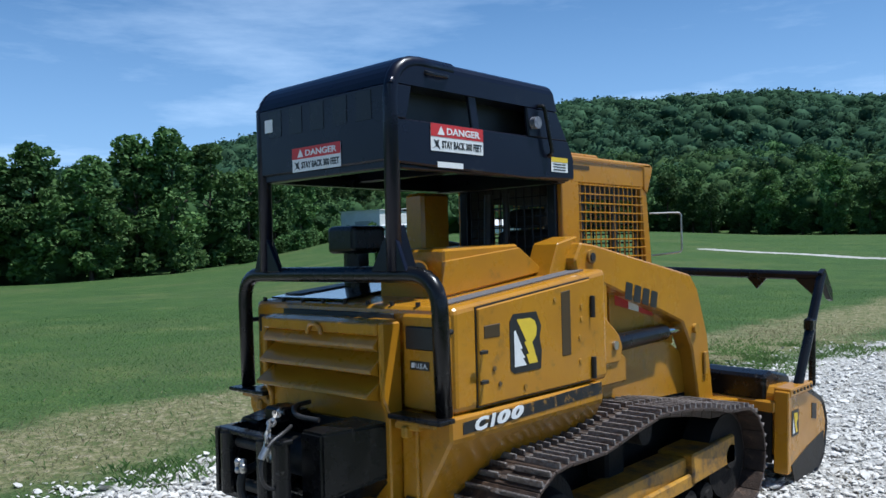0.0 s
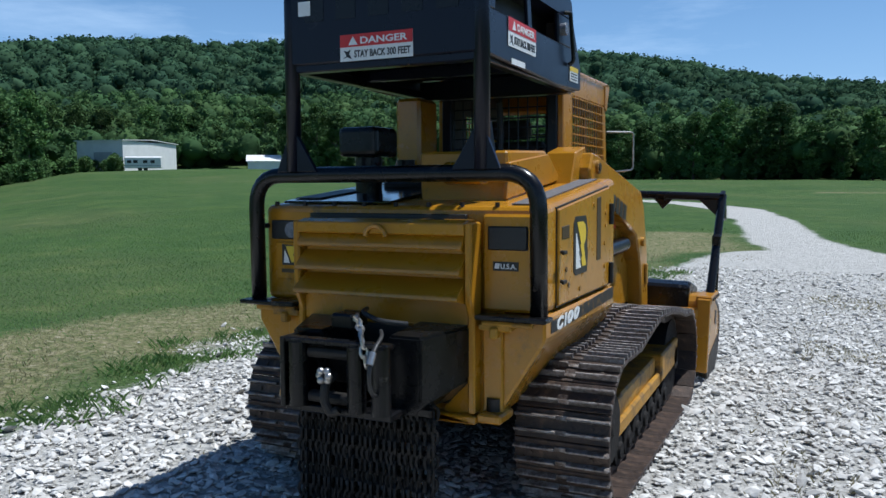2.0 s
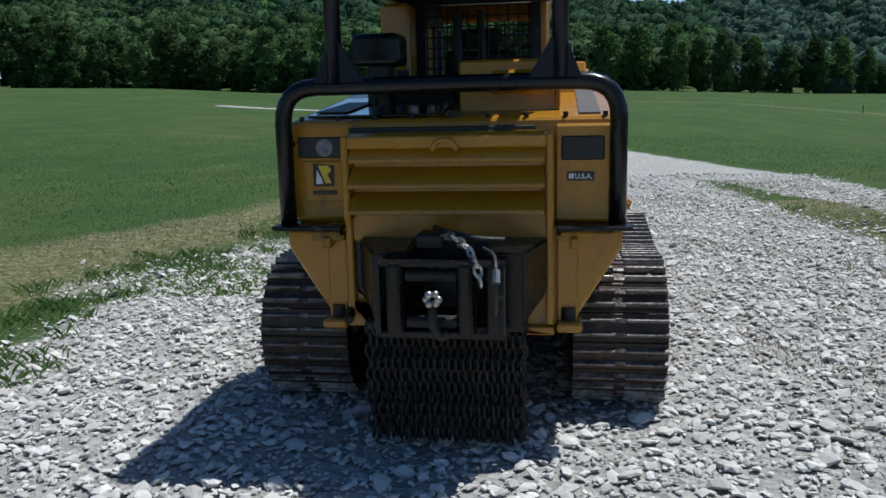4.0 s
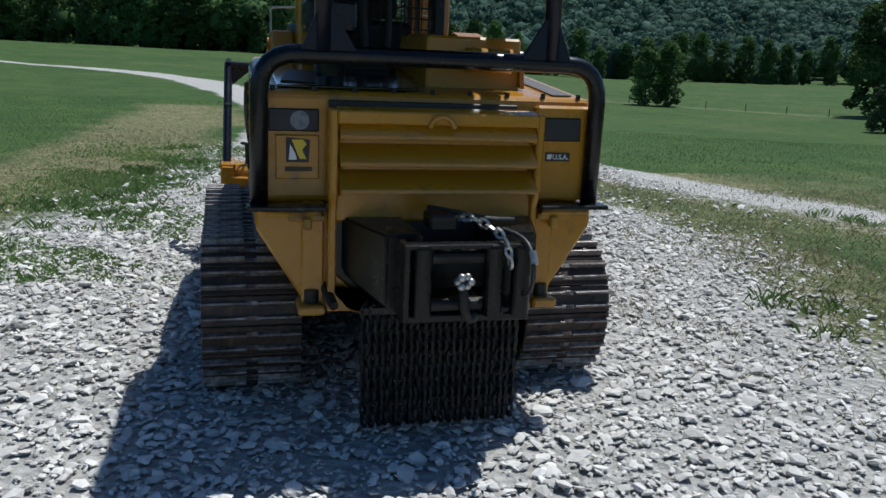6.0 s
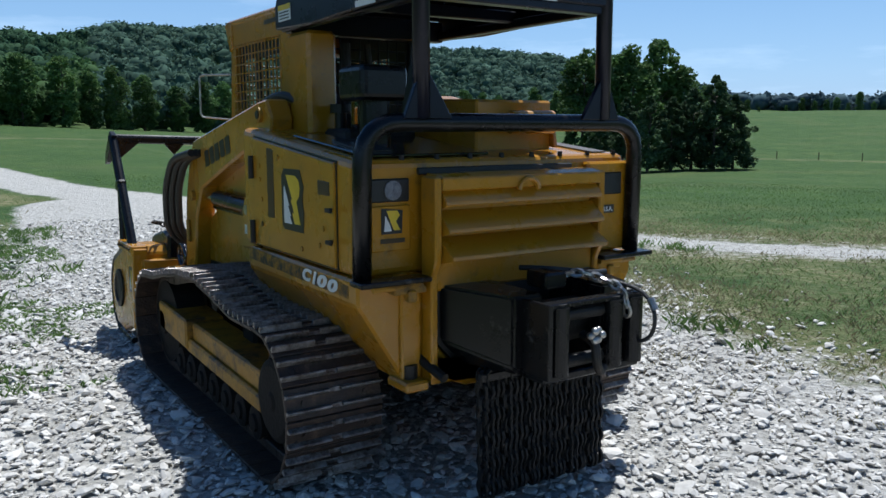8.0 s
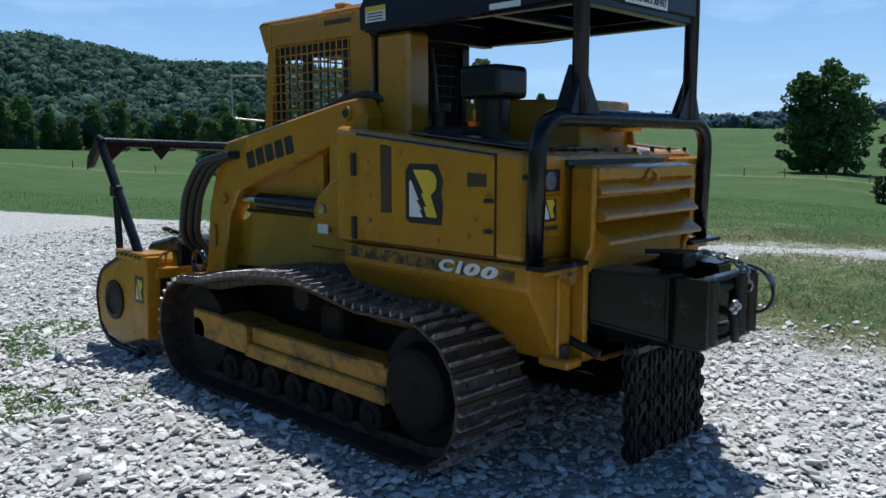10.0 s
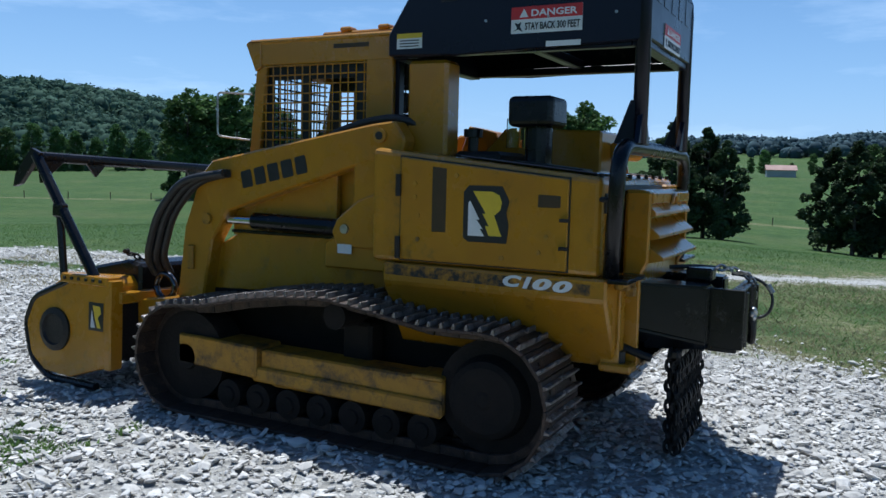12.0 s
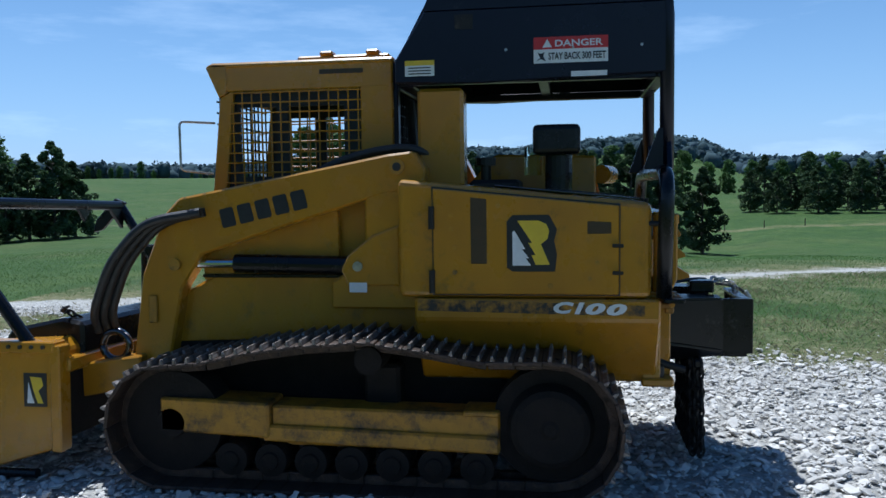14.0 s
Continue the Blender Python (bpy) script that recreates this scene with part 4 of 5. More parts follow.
# engine doors on both flanks
for s in (-1, 1):
    x = s * 0.784
    door = part("engine_door", side([(0.25, 1.055), (0.25, 1.515), (1.215, 1.615), (1.215, 1.055)], s * 0.772, s * 0.797, bevel=0.006), YELLOW, machine)
    part("door_gap", side([(0.243, 1.047), (0.243, 1.523), (1.222, 1.624), (1.222, 1.047)], s * 0.770, s * 0.786, bevel=0), INK, door)
    part("exhaust_grille", side([(0.93, 1.215), (0.93, 1.555), (1.015, 1.565), (1.015, 1.215)], s * 0.780, s * 0.800, bevel=0.003), LETTER, door)
    part("inset", side([(0.29, 1.37), (0.29, 1.43), (0.41, 1.435), (0.41, 1.37)], s * 0.780, s * 0.800, bevel=0.003), LETTER, door)
    for z in (1.12, 1.46):
        part("hinge", R((s * 0.805, 1.222, z - 0.06), (s * 0.805, 1.222, z + 0.06), 0.016, 10), DARK, door)
    for z in (1.17, 1.31):
        b = bmesh.new()
        rod(b, (s * 0.795, 0.275, z), (s * 0.822, 0.275, z), 0.009, 8)
        box(b, s * 0.815, s * 0.828, 0.23, 0.285, z - 0.009, z + 0.009, 0.003)
        part("latch", b, DARK, door)
    for yy, zz in ((0.36, 1.22), (0.40, 1.14), (1.10, 1.30), (1.12, 1.47), (1.10, 1.17), (0.87, 1.52), (0.60, 1.10), (1.12, 1.40)):
        part("bolt", R((s * 0.796, yy, zz), (s * 0.803, yy, zz), 0.013, 8), YELLOW_WORN, door)
    # lower decal band
    part("decal_band", side([(0.12, 0.945), (0.12, 1.00), (1.30, 1.03), (1.30, 0.965)], s * 0.799, s * 0.8025, bevel=0), WORN_INK if s > 0 else WORN_INK_LEFT, machine, "chipped black decal band")
    right = (0, 1, 0.03) if s > 0 else (0, -1, -0.03)
    o = (s * 0.8055, 0.20, 0.945) if s > 0 else (s * 0.8055, 0.585, 0.958)
    at = Vector(o)
    for c, w in zip("C100", (0.104, 0.050, 0.104, 0.104)):
        words("model_letter", c, WHITE, machine, face_pose(at, right, (0, 0, 1)), w, 0.062, "white slanted lettering", 0.05, 0.25)
        at = at + Vector(right) * (w + 0.004)
    # emblem
    o = (s * 0.7975, 0.485, 1.175) if s > 0 else (s * 0.7975, 0.825, 1.175)
    em = face_pose(o, (0, s, 0), (0, 0, 1))
    e = flat("emblem", [(0.0, 0.02), (0.03, 0), (0.25, 0), (0.26, 0.09), (0.245, 0.16), (0.26, 0.22), (0.22, 0.295), (0.03, 0.295), (0, 0.26)], INK, machine, em, 0.002, "black, yellow and white emblem")
    flat("emblem_field", [(0.055, 0.266), (0.165, 0.266), (0.205, 0.248), (0.220, 0.212), (0.212, 0.172), (0.178, 0.142), (0.222, 0.036), (0.150, 0.036), (0.128, 0.086), (0.150, 0.086), (0.112, 0.150), (0.132, 0.150)], YELLOW_VINYL, e, Matrix.Translation((0, 0, 0.0025)), 0.001)
    flat("emblem_tree", [(0.030, 0.032), (0.126, 0.032), (0.098, 0.070), (0.116, 0.070), (0.078, 0.118), (0.096, 0.118), (0.040, 0.215), (0.030, 0.205)], WHITE, e, Matrix.Translation((0, 0, 0.0035)), 0.001)

# rear face: lamps, stickers, louvred radiator guard
part("rear_lamp_pocket", back([(-0.74, 1.35), (-0.74, 1.45), (-0.52, 1.45), (-0.52, 1.35)], 0.076, 0.10), INK, machine)
part("rear_lamp", R((-0.605, 0.070, 1.40), (-0.605, 0.09, 1.40), 0.042, 20), LAMP_LENS, machine, "round clear work lamp")
part("rear_pocket", back([(0.52, 1.33), (0.52, 1.44), (0.715, 1.44), (0.715, 1.33)], 0.035, 0.06), INK, machine)
pl = part("badge_panel", back([(-0.71, 1.14), (-0.71, 1.335), (-0.52, 1.335), (-0.52, 1.14)], 0.072, 0.10, bevel=0.004), YELLOW, machine)
e = flat("emblem", [(0.0, 0.0), (0.10, 0), (0.105, 0.10), (0.0, 0.11)], INK, machine, face_pose((-0.665, 0.0705, 1.215), (1, 0, 0), (0, 0, 1)), 0.002, "small black and yellow emblem")
flat("emblem_field", [(0.025, 0.10), (0.075, 0.10), (0.09, 0.08), (0.07, 0.055), (0.09, 0.015), (0.06, 0.015), (0.045, 0.05)], YELLOW_VINYL, e, Matrix.Translation((0, 0, 0.0025)), 0.001)
flat("emblem_tree", [(0.012, 0.012), (0.048, 0.012), (0.04, 0.04), (0.018, 0.08)], WHITE, e, Matrix.Translation((0, 0, 0.0035)), 0.001)
flat("name_bar", [(0, 0), (0.12, 0), (0.12, 0.02), (0, 0.02)], LETTER, machine, face_pose((-0.67, 0.0705, 1.175), (1, 0, 0), (0, 0, 1)))
st = flat("sticker", [(0, 0), (0.125, 0), (0.125, 0.042), (0, 0.042)], INK, machine, face_pose((0.545, 0.0435, 1.235), (1, 0, 0), (0, 0, 1)), 0.002, "small black sticker reading U.S.A.")
words("sticker_lettering", "U.S.A.", WHITE, st, pose(0.038, 0.009, 0.0025), 0.078, 0.024)
flat("sticker_flag", [(0.008, 0.01), (0.03, 0.01), (0.034, 0.034), (0.012, 0.034)], WHITE, st, pose(0, 0, 0.0025), 0.001)

guard = part("radiator_guard", B(-0.485, 0.485, -0.028, 0.05, 0.96, 1.455, bevel=0.012), YELLOW, machine)
for s in (-1, 1):
    part("guard_cheek", side([(-0.045, 0.57), (-0.045, 1.03), (-0.080, 1.10), (-0.080, 1.46), (0.04, 1.46), (0.04, 0.57)], s * 0.452, s * 0.488, bevel=0.008), YELLOW, guard)
part("guard_cap", side([(-0.09, 1.40), (-0.09, 1.455), (-0.03, 1.47), (0.05, 1.47), (0.05, 1.40)], -0.455, 0.455, bevel=0.006), YELLOW, guard)
for z, o in ((1.345, -0.100), (1.230, -0.124), (1.115, -0.148)):
    part("louver", side([(-0.03, z + 0.085), (o, z + 0.010), (o - 0.003, z - 0.008), (o + 0.007, z - 0.010), (o + 0.013, z + 0.006), (-0.03, z + 0.070)], -0.445, 0.445, bevel=0.003), YELLOW, guard)
    for s in (-1, 1):
        part("louver_end", side([(-0.03, z + 0.083), (o + 0.002, z + 0.008), (o + 0.002, z - 0.008), (-0.03, z - 0.035)], s * 0.437, s * 0.447, bevel=0), YELLOW, guard)
b = bmesh.new()
tube(b, [(0.055 * math.cos(a), -0.098 - 0.0 * a, 1.385 + 0.055 * math.sin(a)) for a in np.linspace(0.1, 3.04, 12)], 0.012, 8)
part("lifting_eye", b, YELLOW, guard)
part("bottom_lip", back([(-0.485, 0.56), (-0.485, 0.66), (-0.40, 0.56), (-0.30, 0.52), (0.49, 0.52), (0.49, 0.56)], -0.042, 0.03, bevel=0.006), YELLOW, machine)
for s in (-1, 1):
    part("foot_bracket", B(s * 0.50, s * 0.62, -0.05, 0.12, 0.535, 0.58, bevel=0.01), YELLOW, machine)
    part("tow_pin", R((s * 0.555, 0.03, 0.58), (s * 0.555, 0.03, 0.64), 0.035, 14), DARK, machine)
    b = bmesh.new()
    box(b, s * 0.50, s * 0.66, -0.03, 0.04, 0.965, 0.995, 0.006)
    box(b, s * 0.56, s * 0.60, -0.05, 0.0, 0.93, 0.985, 0.008)
    rod(b, (s * 0.52, -0.02, 1.0), (s * 0.76, -0.02, 1.0), 0.014, 8)
    part("cage_hinge", b, YELLOW_WORN, machine)
    part("hinge_plate", B(s * 0.50, s * 0.84, -0.075, 0.03, 1.018, 1.04, bevel=0.005), BLACK, machine)

# winch in its housing, fairlead, chain, tow hook
def winch_cheek(sign):
    """One tapering side of the winch housing, wide at the hull and narrow at the fairlead."""
    bm = bmesh.new()
    far = [(0.45, 0.985), (0.45, 0.74), (0.33, 0.615), (0.17, 0.615), (0.17, 0.985)]
    near = [(0.33, 0.975), (0.33, 0.67), (0.29, 0.635), (0.17, 0.635), (0.17, 0.975)]
    a = [bm.verts.new((sign * x + 0.02, -0.012, z)) for x, z in far]
    b = [bm.verts.new((sign * x + 0.04, -0.36, z)) for x, z in near]
    bm.faces.new(a)
    bm.faces.new(b[::-1])
    for q in range(5):
        bm.faces.new((a[q], b[q], b[(q + 1) % 5], a[(q + 1) % 5]))
    bmesh.ops.recalc_face_normals(bm, faces=bm.faces)
    bmesh.ops.bevel(bm, geom=list(bm.edges), offset=0.012, segments=2, affect="EDGES")
    return bm


part("winch_box", winch_cheek(-1), BLACK, machine, "black winch housing")
part("winch_side", winch_cheek(1), BLACK, machine)
# flat sheet behind the drum, the recess's shade put into its black
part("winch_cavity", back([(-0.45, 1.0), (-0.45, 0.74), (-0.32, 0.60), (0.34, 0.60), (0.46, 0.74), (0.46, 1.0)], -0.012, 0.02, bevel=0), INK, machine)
for sg in (-1, 1):
    part("corner_plate", back([(sg * 0.47, 0.56), (sg * 0.47, 0.735), (sg * 0.325, 0.595), (sg * 0.31, 0.56)], -0.008, 0.03, bevel=0.002), YELLOW, machine)
part("winch_drum", R((-0.16, -0.20, 0.80), (0.28, -0.20, 0.80), 0.10, 18), DARK, machine, smooth=True)
part("fairlead_plate", B(-0.24, 0.30, -0.50, -0.34, 0.63, 0.665, bevel=0.006), BLACK, machine)
part("fairlead_bar", B(-0.24, 0.30, -0.52, -0.46, 0.94, 0.965, bevel=0.006), BLACK, machine)
part("fairlead_cheek", B(-0.245, -0.22, -0.53, -0.34, 0.65, 0.965, bevel=0.004), BLACK, machine)
for x in (-0.165, 0.135, 0.255):
    roller = part("roller", R((x, -0.50, 0.66), (x, -0.50, 0.945), 0.042, 18), BLACK, machine, smooth=False)
    part("roller_cap", R((x, -0.50, 0.945), (x, -0.50, 0.960), 0.030, 14), CHAIN, roller)
for z in (0.70, 0.90):
    part("cross_roller", R((-0.12, -0.47, z), (0.10, -0.47, z), 0.028, 14), DARK, machine)


def links(points, size, thick, mat, name, parent, label=""):
    """A chain of oval links along a polyline, each turned a quarter against the last."""
    ps = [Vector(p) for p in points]
    bm = bmesh.new()
    at, k = 0.0, 0
    for p, q in zip(ps, ps[1:]):
        seg_len = (q - p).length
        d = (q - p).normalized()
        while at < seg_len:
            c = p + d * at
            u = d.orthogonal().normalized()
            u = Matrix.Rotation(k * math.pi / 2 + 0.4, 3, d) @ u
            ring = [c + d * size * 0.62 * math.cos(a) + u * size * 0.36 * math.sin(a) for a in np.linspace(0, 2 * math.pi, 9)]
            tube(bm, ring, thick, 4)
            at += size * 0.95
            k += 1
        at -= seg_len
    return part(name, bm, mat, parent, label)


links(rounded([(0.0, -0.30, 1.02), (0.05, -0.36, 1.05), (0.11, -0.43, 1.03), (0.16, -0.50, 1.0), (0.19, -0.525, 0.93), (0.20, -0.52, 0.86)], 0.05), 0.045, 0.008, BRIGHT, "winch_chain", machine, "worn bright steel chain")
b = bmesh.new()
for k in range(6):
    a = k * 1.05
    bmesh.ops.create_icosphere(b, subdivisions=2, radius=0.018, matrix=Matrix.Translation((0.0 + 0.026 * math.cos(a), -0.55 + 0.01 * (k % 2), 0.815 + 0.022 * math.sin(a))))
part("cable_end", b, BRIGHT, machine, "bright cable thimble", smooth=True)
part("hook", T([(0.0, -0.46, 0.80), (0.0, -0.54, 0.78), (0.0, -0.55, 0.70), (0.03, -0.54, 0.65), (0.06, -0.53, 0.67)], 0.02, 10, 0.03), DARK, machine)
part("hose", T([(0.20, -0.40, 1.00), (0.25, -0.475, 0.99), (0.265, -0.57, 0.96), (0.268, -0.625, 0.87), (0.262, -0.60, 0.77), (0.25, -0.50, 0.74)], 0.009, 10, 0.08), RUBBER, machine)
part("hose", T([(-0.05, -0.10, 1.04), (0.02, -0.26, 1.05), (0.16, -0.34, 1.03), (0.28, -0.30, 1.02)], 0.012, 10, 0.08), RUBBER, machine)
part("arm_hose", T([(-0.50, 2.02, 1.66), (-0.52, 1.85, 1.76), (-0.54, 1.62, 1.825), (-0.54, 1.40, 1.85), (-0.50, 1.25, 1.80), (-0.46, 1.16, 1.70)], 0.024, 10, 0.10), RUBBER, machine)
part("hose_coupling", R((0.267, -0.585, 0.945), (0.268, -0.615, 0.90), 0.016, 10), BRIGHT, machine)
part("tow_lever", R((-0.50, 0.08, 0.665), (-0.47, -0.12, 0.60), 0.022, 10), DARK, machine)
part("clamp_block", B(-0.10, 0.02, -0.34, -0.20, 0.98, 1.05, bevel=0.01), BLACK, machine)

# chain curtain
for k in range(44):
    x = -0.345 + (k // 2) * 0.0325 + 0.016 * (k % 2)
    yy = -0.222 + 0.034 * (k % 2) + 0.008 * math.sin(k * 2.3)
    links([(x, yy, 0.60), (x + 0.006 * math.sin(k * 1.7), yy - 0.01, 0.075 + 0.02 * math.sin(k * 3.1))], 0.058, 0.0085, CHAIN, "chain", machine)
part("curtain_bar", B(-0.36, 0.36, -0.24, -0.19, 0.585, 0.63, bevel=0.008), BLACK, machine)

# rear bumper loop, cage posts
loop = T([(-0.785, 0.025, 1.04), (-0.78, 0.01, 1.685), (0.775, 0.01, 1.685), (0.775, 0.025, 1.04)], 0.040, 14, 0.17)
part("bumper_loop", loop, BLACK, machine, "black tubular rear bumper loop", smooth=True)
for s in (-1, 1):
    part("loop_bracket", R((s * 0.785, 0.02, 1.42), (s * 0.76, 0.11, 1.42), 0.014, 8), DARK, machine)
    part("post_gusset", back([(s * 0.37, 1.70), (s * 0.61, 1.70), (s * 0.545, 1.86), (s * 0.48, 1.88)], -0.035, -0.01, bevel=0.003), NAVY, machine)
    part("post_gusset", side([(-0.02, 1.70), (0.11, 1.70), (0.03, 1.92), (-0.02, 1.92)], s * 0.53, s * 0.545, bevel=0.003), NAVY, machine)

# roll cage roof over the engine
arc = [(0.145 - 0.19 * math.cos(a), 2.550 + 0.19 * math.sin(a)) for a in np.linspace(0.201, math.pi / 2, 9)]
bm = side(arc + [(1.24, 2.740), (1.295, 2.588)], -0.55, 0.55, bevel=0)
rim = [e for e in bm.edges if abs(e.verts[0].co.x - e.verts[1].co.x) < 1e-4 and min(v.co.z for v in e.verts) > 2.60]
bmesh.ops.bevel(bm, geom=rim, offset=0.06, segments=4, affect="EDGES", profile=0.5)
cage = part("cage_roof", bm, NAVY, machine, "blue-black rounded steel cage roof", smooth=False)
part("cage_rear_panel", back([(-0.545, 2.225), (-0.545, 2.588), (0.545, 2.588), (0.545, 2.225)], -0.045, -0.018, bevel=0.008), NAVY, machine)
for s in (-1, 1):
    if s < 0:
        part("cage_side", side([(1.46, 2.20), (1.46, 2.32), (1.29, 2.588), (-0.03, 2.588), (-0.03, 2.215), (1.0, 2.185)], s * 0.522, s * 0.550, bevel=0.008), NAVY, machine)
        part("mesh_patch", side([(1.02, 2.48), (1.02, 2.56), (1.12, 2.56), (1.12, 2.48)], s * 0.548, s * 0.553, bevel=0), DARK, machine)
        for q in range(3):
            part("bolt", R((s * 0.548, 0.12 + q * 0.36, 2.36), (s * 0.556, 0.12 + q * 0.36, 2.36), 0.008, 8), BRIGHT, machine)
    else:
        part("cage_side", side([(1.46, 2.20), (1.46, 2.32), (1.40, 2.425), (-0.03, 2.425), (-0.03, 2.215), (1.0, 2.185)], s * 0.522, s * 0.550, bevel=0.008), NAVY, machine)
        part("cage_side_rear", side([(-0.03, 2.42), (-0.03, 2.588), (0.10, 2.588), (0.06, 2.42)], s * 0.522, s * 0.550, bevel=0.008), NAVY, machine)
        part("cage_side_front", side([(1.02, 2.42), (1.0, 2.588), (1.29, 2.588), (1.40, 2.42)], s * 0.522, s * 0.550, bevel=0.008), NAVY, machine)
        part("cage_bar", side([(0.55, 2.42), (0.52, 2.60), (0.58, 2.60), (0.61, 2.42)], s * 0.515, s * 0.535, bevel=0.004), NAVY, machine)
        # added sheet: the dark inside the side opening is put into its black
        part("inner_panel", B(0.40, 0.415, 0.05, 1.20, 2.40, 2.64, bevel=0), INK, machine)
        part("grab_handle", T([(0.555, 1.10, 2.60), (0.585, 1.12, 2.60), (0.585, 1.19, 2.34), (0.555, 1.19, 2.32)], 0.012, 8, 0.03), BLACK, machine)
        part("grab_handle", T([(0.51, 0.18, 2.68), (0.57, 0.2, 2.655), (0.57, 0.34, 2.655), (0.51, 0.36, 2.68)], 0.010, 8, 0.03), BLACK, machine)
        part("lamp", R((0.55, 1.06, 2.50), (0.585, 1.06, 2.50), 0.035, 16), LAMP_LENS, machine)
    part("roof_rail", B(s * 0.34, s * 0.42, 0.16, 1.14, 2.735, 2.757, bevel=0.006), NAVY, machine)
    part("hoop_tube", T([(s * 0.515, -0.015, 1.70), (s * 0.515, -0.015, 2.705), (s * 0.515, 0.40, 2.705)], 0.038, 12, 0.19), NAVY, machine, smooth=True)
# slots are flush plates, the dark of the openings put into their black
for k in range(5):
    x = -0.36 + k * 0.18
    part("rear_slot", back([(x - 0.055, 2.43), (x - 0.055, 2.57), (x + 0.055, 2.57), (x + 0.055, 2.43)], -0.0475, -0.03, bevel=0.0), BLACK, machine)
part("cage_floor_frame", B(-0.52, 0.52, -0.03, 0.04, 2.19, 2.25, bevel=0.006), NAVY, machine)
for s in (-1, 1):
    part("cage_floor_rail", B(s * 0.46, s * 0.52, 0.04, 1.45, 2.19, 2.24, bevel=0.006), NAVY, machine)
# unseen front panel, added to keep the sun off the column below
part("cage_front_panel", side([(1.462, 2.315), (1.238, 2.725), (1.208, 2.725), (1.432, 2.315)], -0.52, 0.52, bevel=0.004), NAVY, machine)
part("cage_cross", B(-0.5, 0.5, 0.62, 0.68, 2.22, 2.28, bevel=0.006), NAVY, machine)
part("cage_cross", B(-0.5, 0.5, 1.36, 1.44, 2.18, 2.30, bevel=0.006), NAVY, machine)
flat("reflector", [(0, 0), (0.07, 0), (0.07, 0.07), (0, 0.07)], WHITE, machine, face_pose((-0.45, -0.0485, 2.46), (1, 0, 0), (0, 0, 1)), 0.002, "square white reflector")


def danger_sign(origin, right, up, w, h):
    m = face_pose(origin, right, up)
    s = flat("danger_sign", [(0, 0), (w, 0), (w, h), (0, h)], WHITE, machine, m, 0.002, "red and white danger sticker")
    flat("sign_header", [(0, h * 0.53), (w, h * 0.53), (w, h), (0, h)], RED, s, pose(0, 0, 0.0025), 0.001)
    words("sign_lettering", "DANGER", WHITE, s, pose(w * 0.29, h * 0.62, 0.004), w * 0.64, h * 0.26)
    flat("sign_triangle", [(w * 0.12, h * 0.6), (w * 0.25, h * 0.6), (w * 0.185, h * 0.93)], WHITE, s, pose(0, 0, 0.004), 0.001)
    words("sign_lettering", "STAY BACK 300 FEET", INK, s, pose(w * 0.20, h * 0.12, 0.0025), w * 0.77, h * 0.28)
    flat("sign_symbol", [(w * 0.03, h * 0.08), (w * 0.09, h * 0.2), (w * 0.05, h * 0.42), (w * 0.1, h * 0.36), (w * 0.15, h * 0.43), (w * 0.13, h * 0.26), (w * 0.17, h * 0.06), (w * 0.1, h * 0.16)], INK, s, pose(0, 0, 0.0025), 0.001)


danger_sign((-0.21, -0.047, 2.225), (1, 0, 0), (0, 0, 1), 0.395, 0.125)
danger_sign((0.552, 0.215, 2.285), (0, 1, 0), (0, 0, 1), 0.395, 0.135)
danger_sign((-0.552, 0.69, 2.28), (0, -1, 0), (0, 0, 1), 0.395, 0.138)
for s in (-1, 1):
    o = (s * 0.552, 1.40 if s < 0 else 1.22, 2.235)
    c = flat("caution_sticker", [(0, 0), (0.165, 0), (0.165, 0.085), (0, 0.085)], WHITE, machine, face_pose(o, (0, s, 0), (0, 0, 1)), 0.002, "white and yellow caution sticker")
    flat("caution_header", [(0, 0.058), (0.165, 0.058), (0.165, 0.085), (0, 0.085)], YELLOW_VINYL, c, pose(0, 0, 0.0025), 0.001)
    for k in range(3):
        flat("caution_line", [(0.02, 0.010 + k * 0.016), (0.145, 0.010 + k * 0.016), (0.145, 0.016 + k * 0.016), (0.02, 0.016 + k * 0.016)], INK, c, pose(0, 0, 0.0025), 0.001)
    o = (s * 0.552, 0.49 if s < 0 else 0.26, 2.205)
    flat("strip_sticker", [(0, 0), (0.19, 0), (0.19, 0.028), (0, 0.028)], WHITE, machine, face_pose(o, (0, s, 0), (0, 0, 1)), 0.002)

# air intake, exhaust and the shroud on the hood
part("shroud", side([(0.34, 1.54), (0.34, 1.80), (0.95, 1.82), (1.12, 1.64)], 0.02, 0.50, bevel=0.012), YELLOW, machine)
part("shroud_wing", side([(0.30, 1.56), (0.34, 1.74), (0.95, 1.80), (1.18, 1.66)], 0.49, 0.515, bevel=0.004), YELLOW, machine)
part("exhaust_pipe", R((0.20, 0.30, 1.69), (0.42, 0.24, 1.69), 0.058, 20), YELLOW, machine, smooth=False)
# the pipe is solid; this disc paints the dark of its open end
part("pipe_mouth", R((0.418, 0.2405, 1.69), (0.4225, 0.2393, 1.69), 0.048, 20), INK, machine)
part("step_panel", side([(1.10, 1.62), (1.20, 1.82), (1.40, 1.86), (1.46, 1.66)], 0.42, 0.60, bevel=0.008), YELLOW, machine)
part("column", B(-0.53, -0.36, 1.08, 1.34, 1.62, 2.17, bevel=0.02), YELLOW, machine)
part("intake_pipe", R((-0.42, 0.56, 1.55), (-0.42, 0.56, 1.80), 0.075, 18), BLACK, machine)
pre = part("pre_cleaner", B(-0.55, -0.30, 0.44, 0.70, 1.79, 1.955, bevel=0.03, seg=3), BLACK, machine, "black plastic air pre-cleaner")
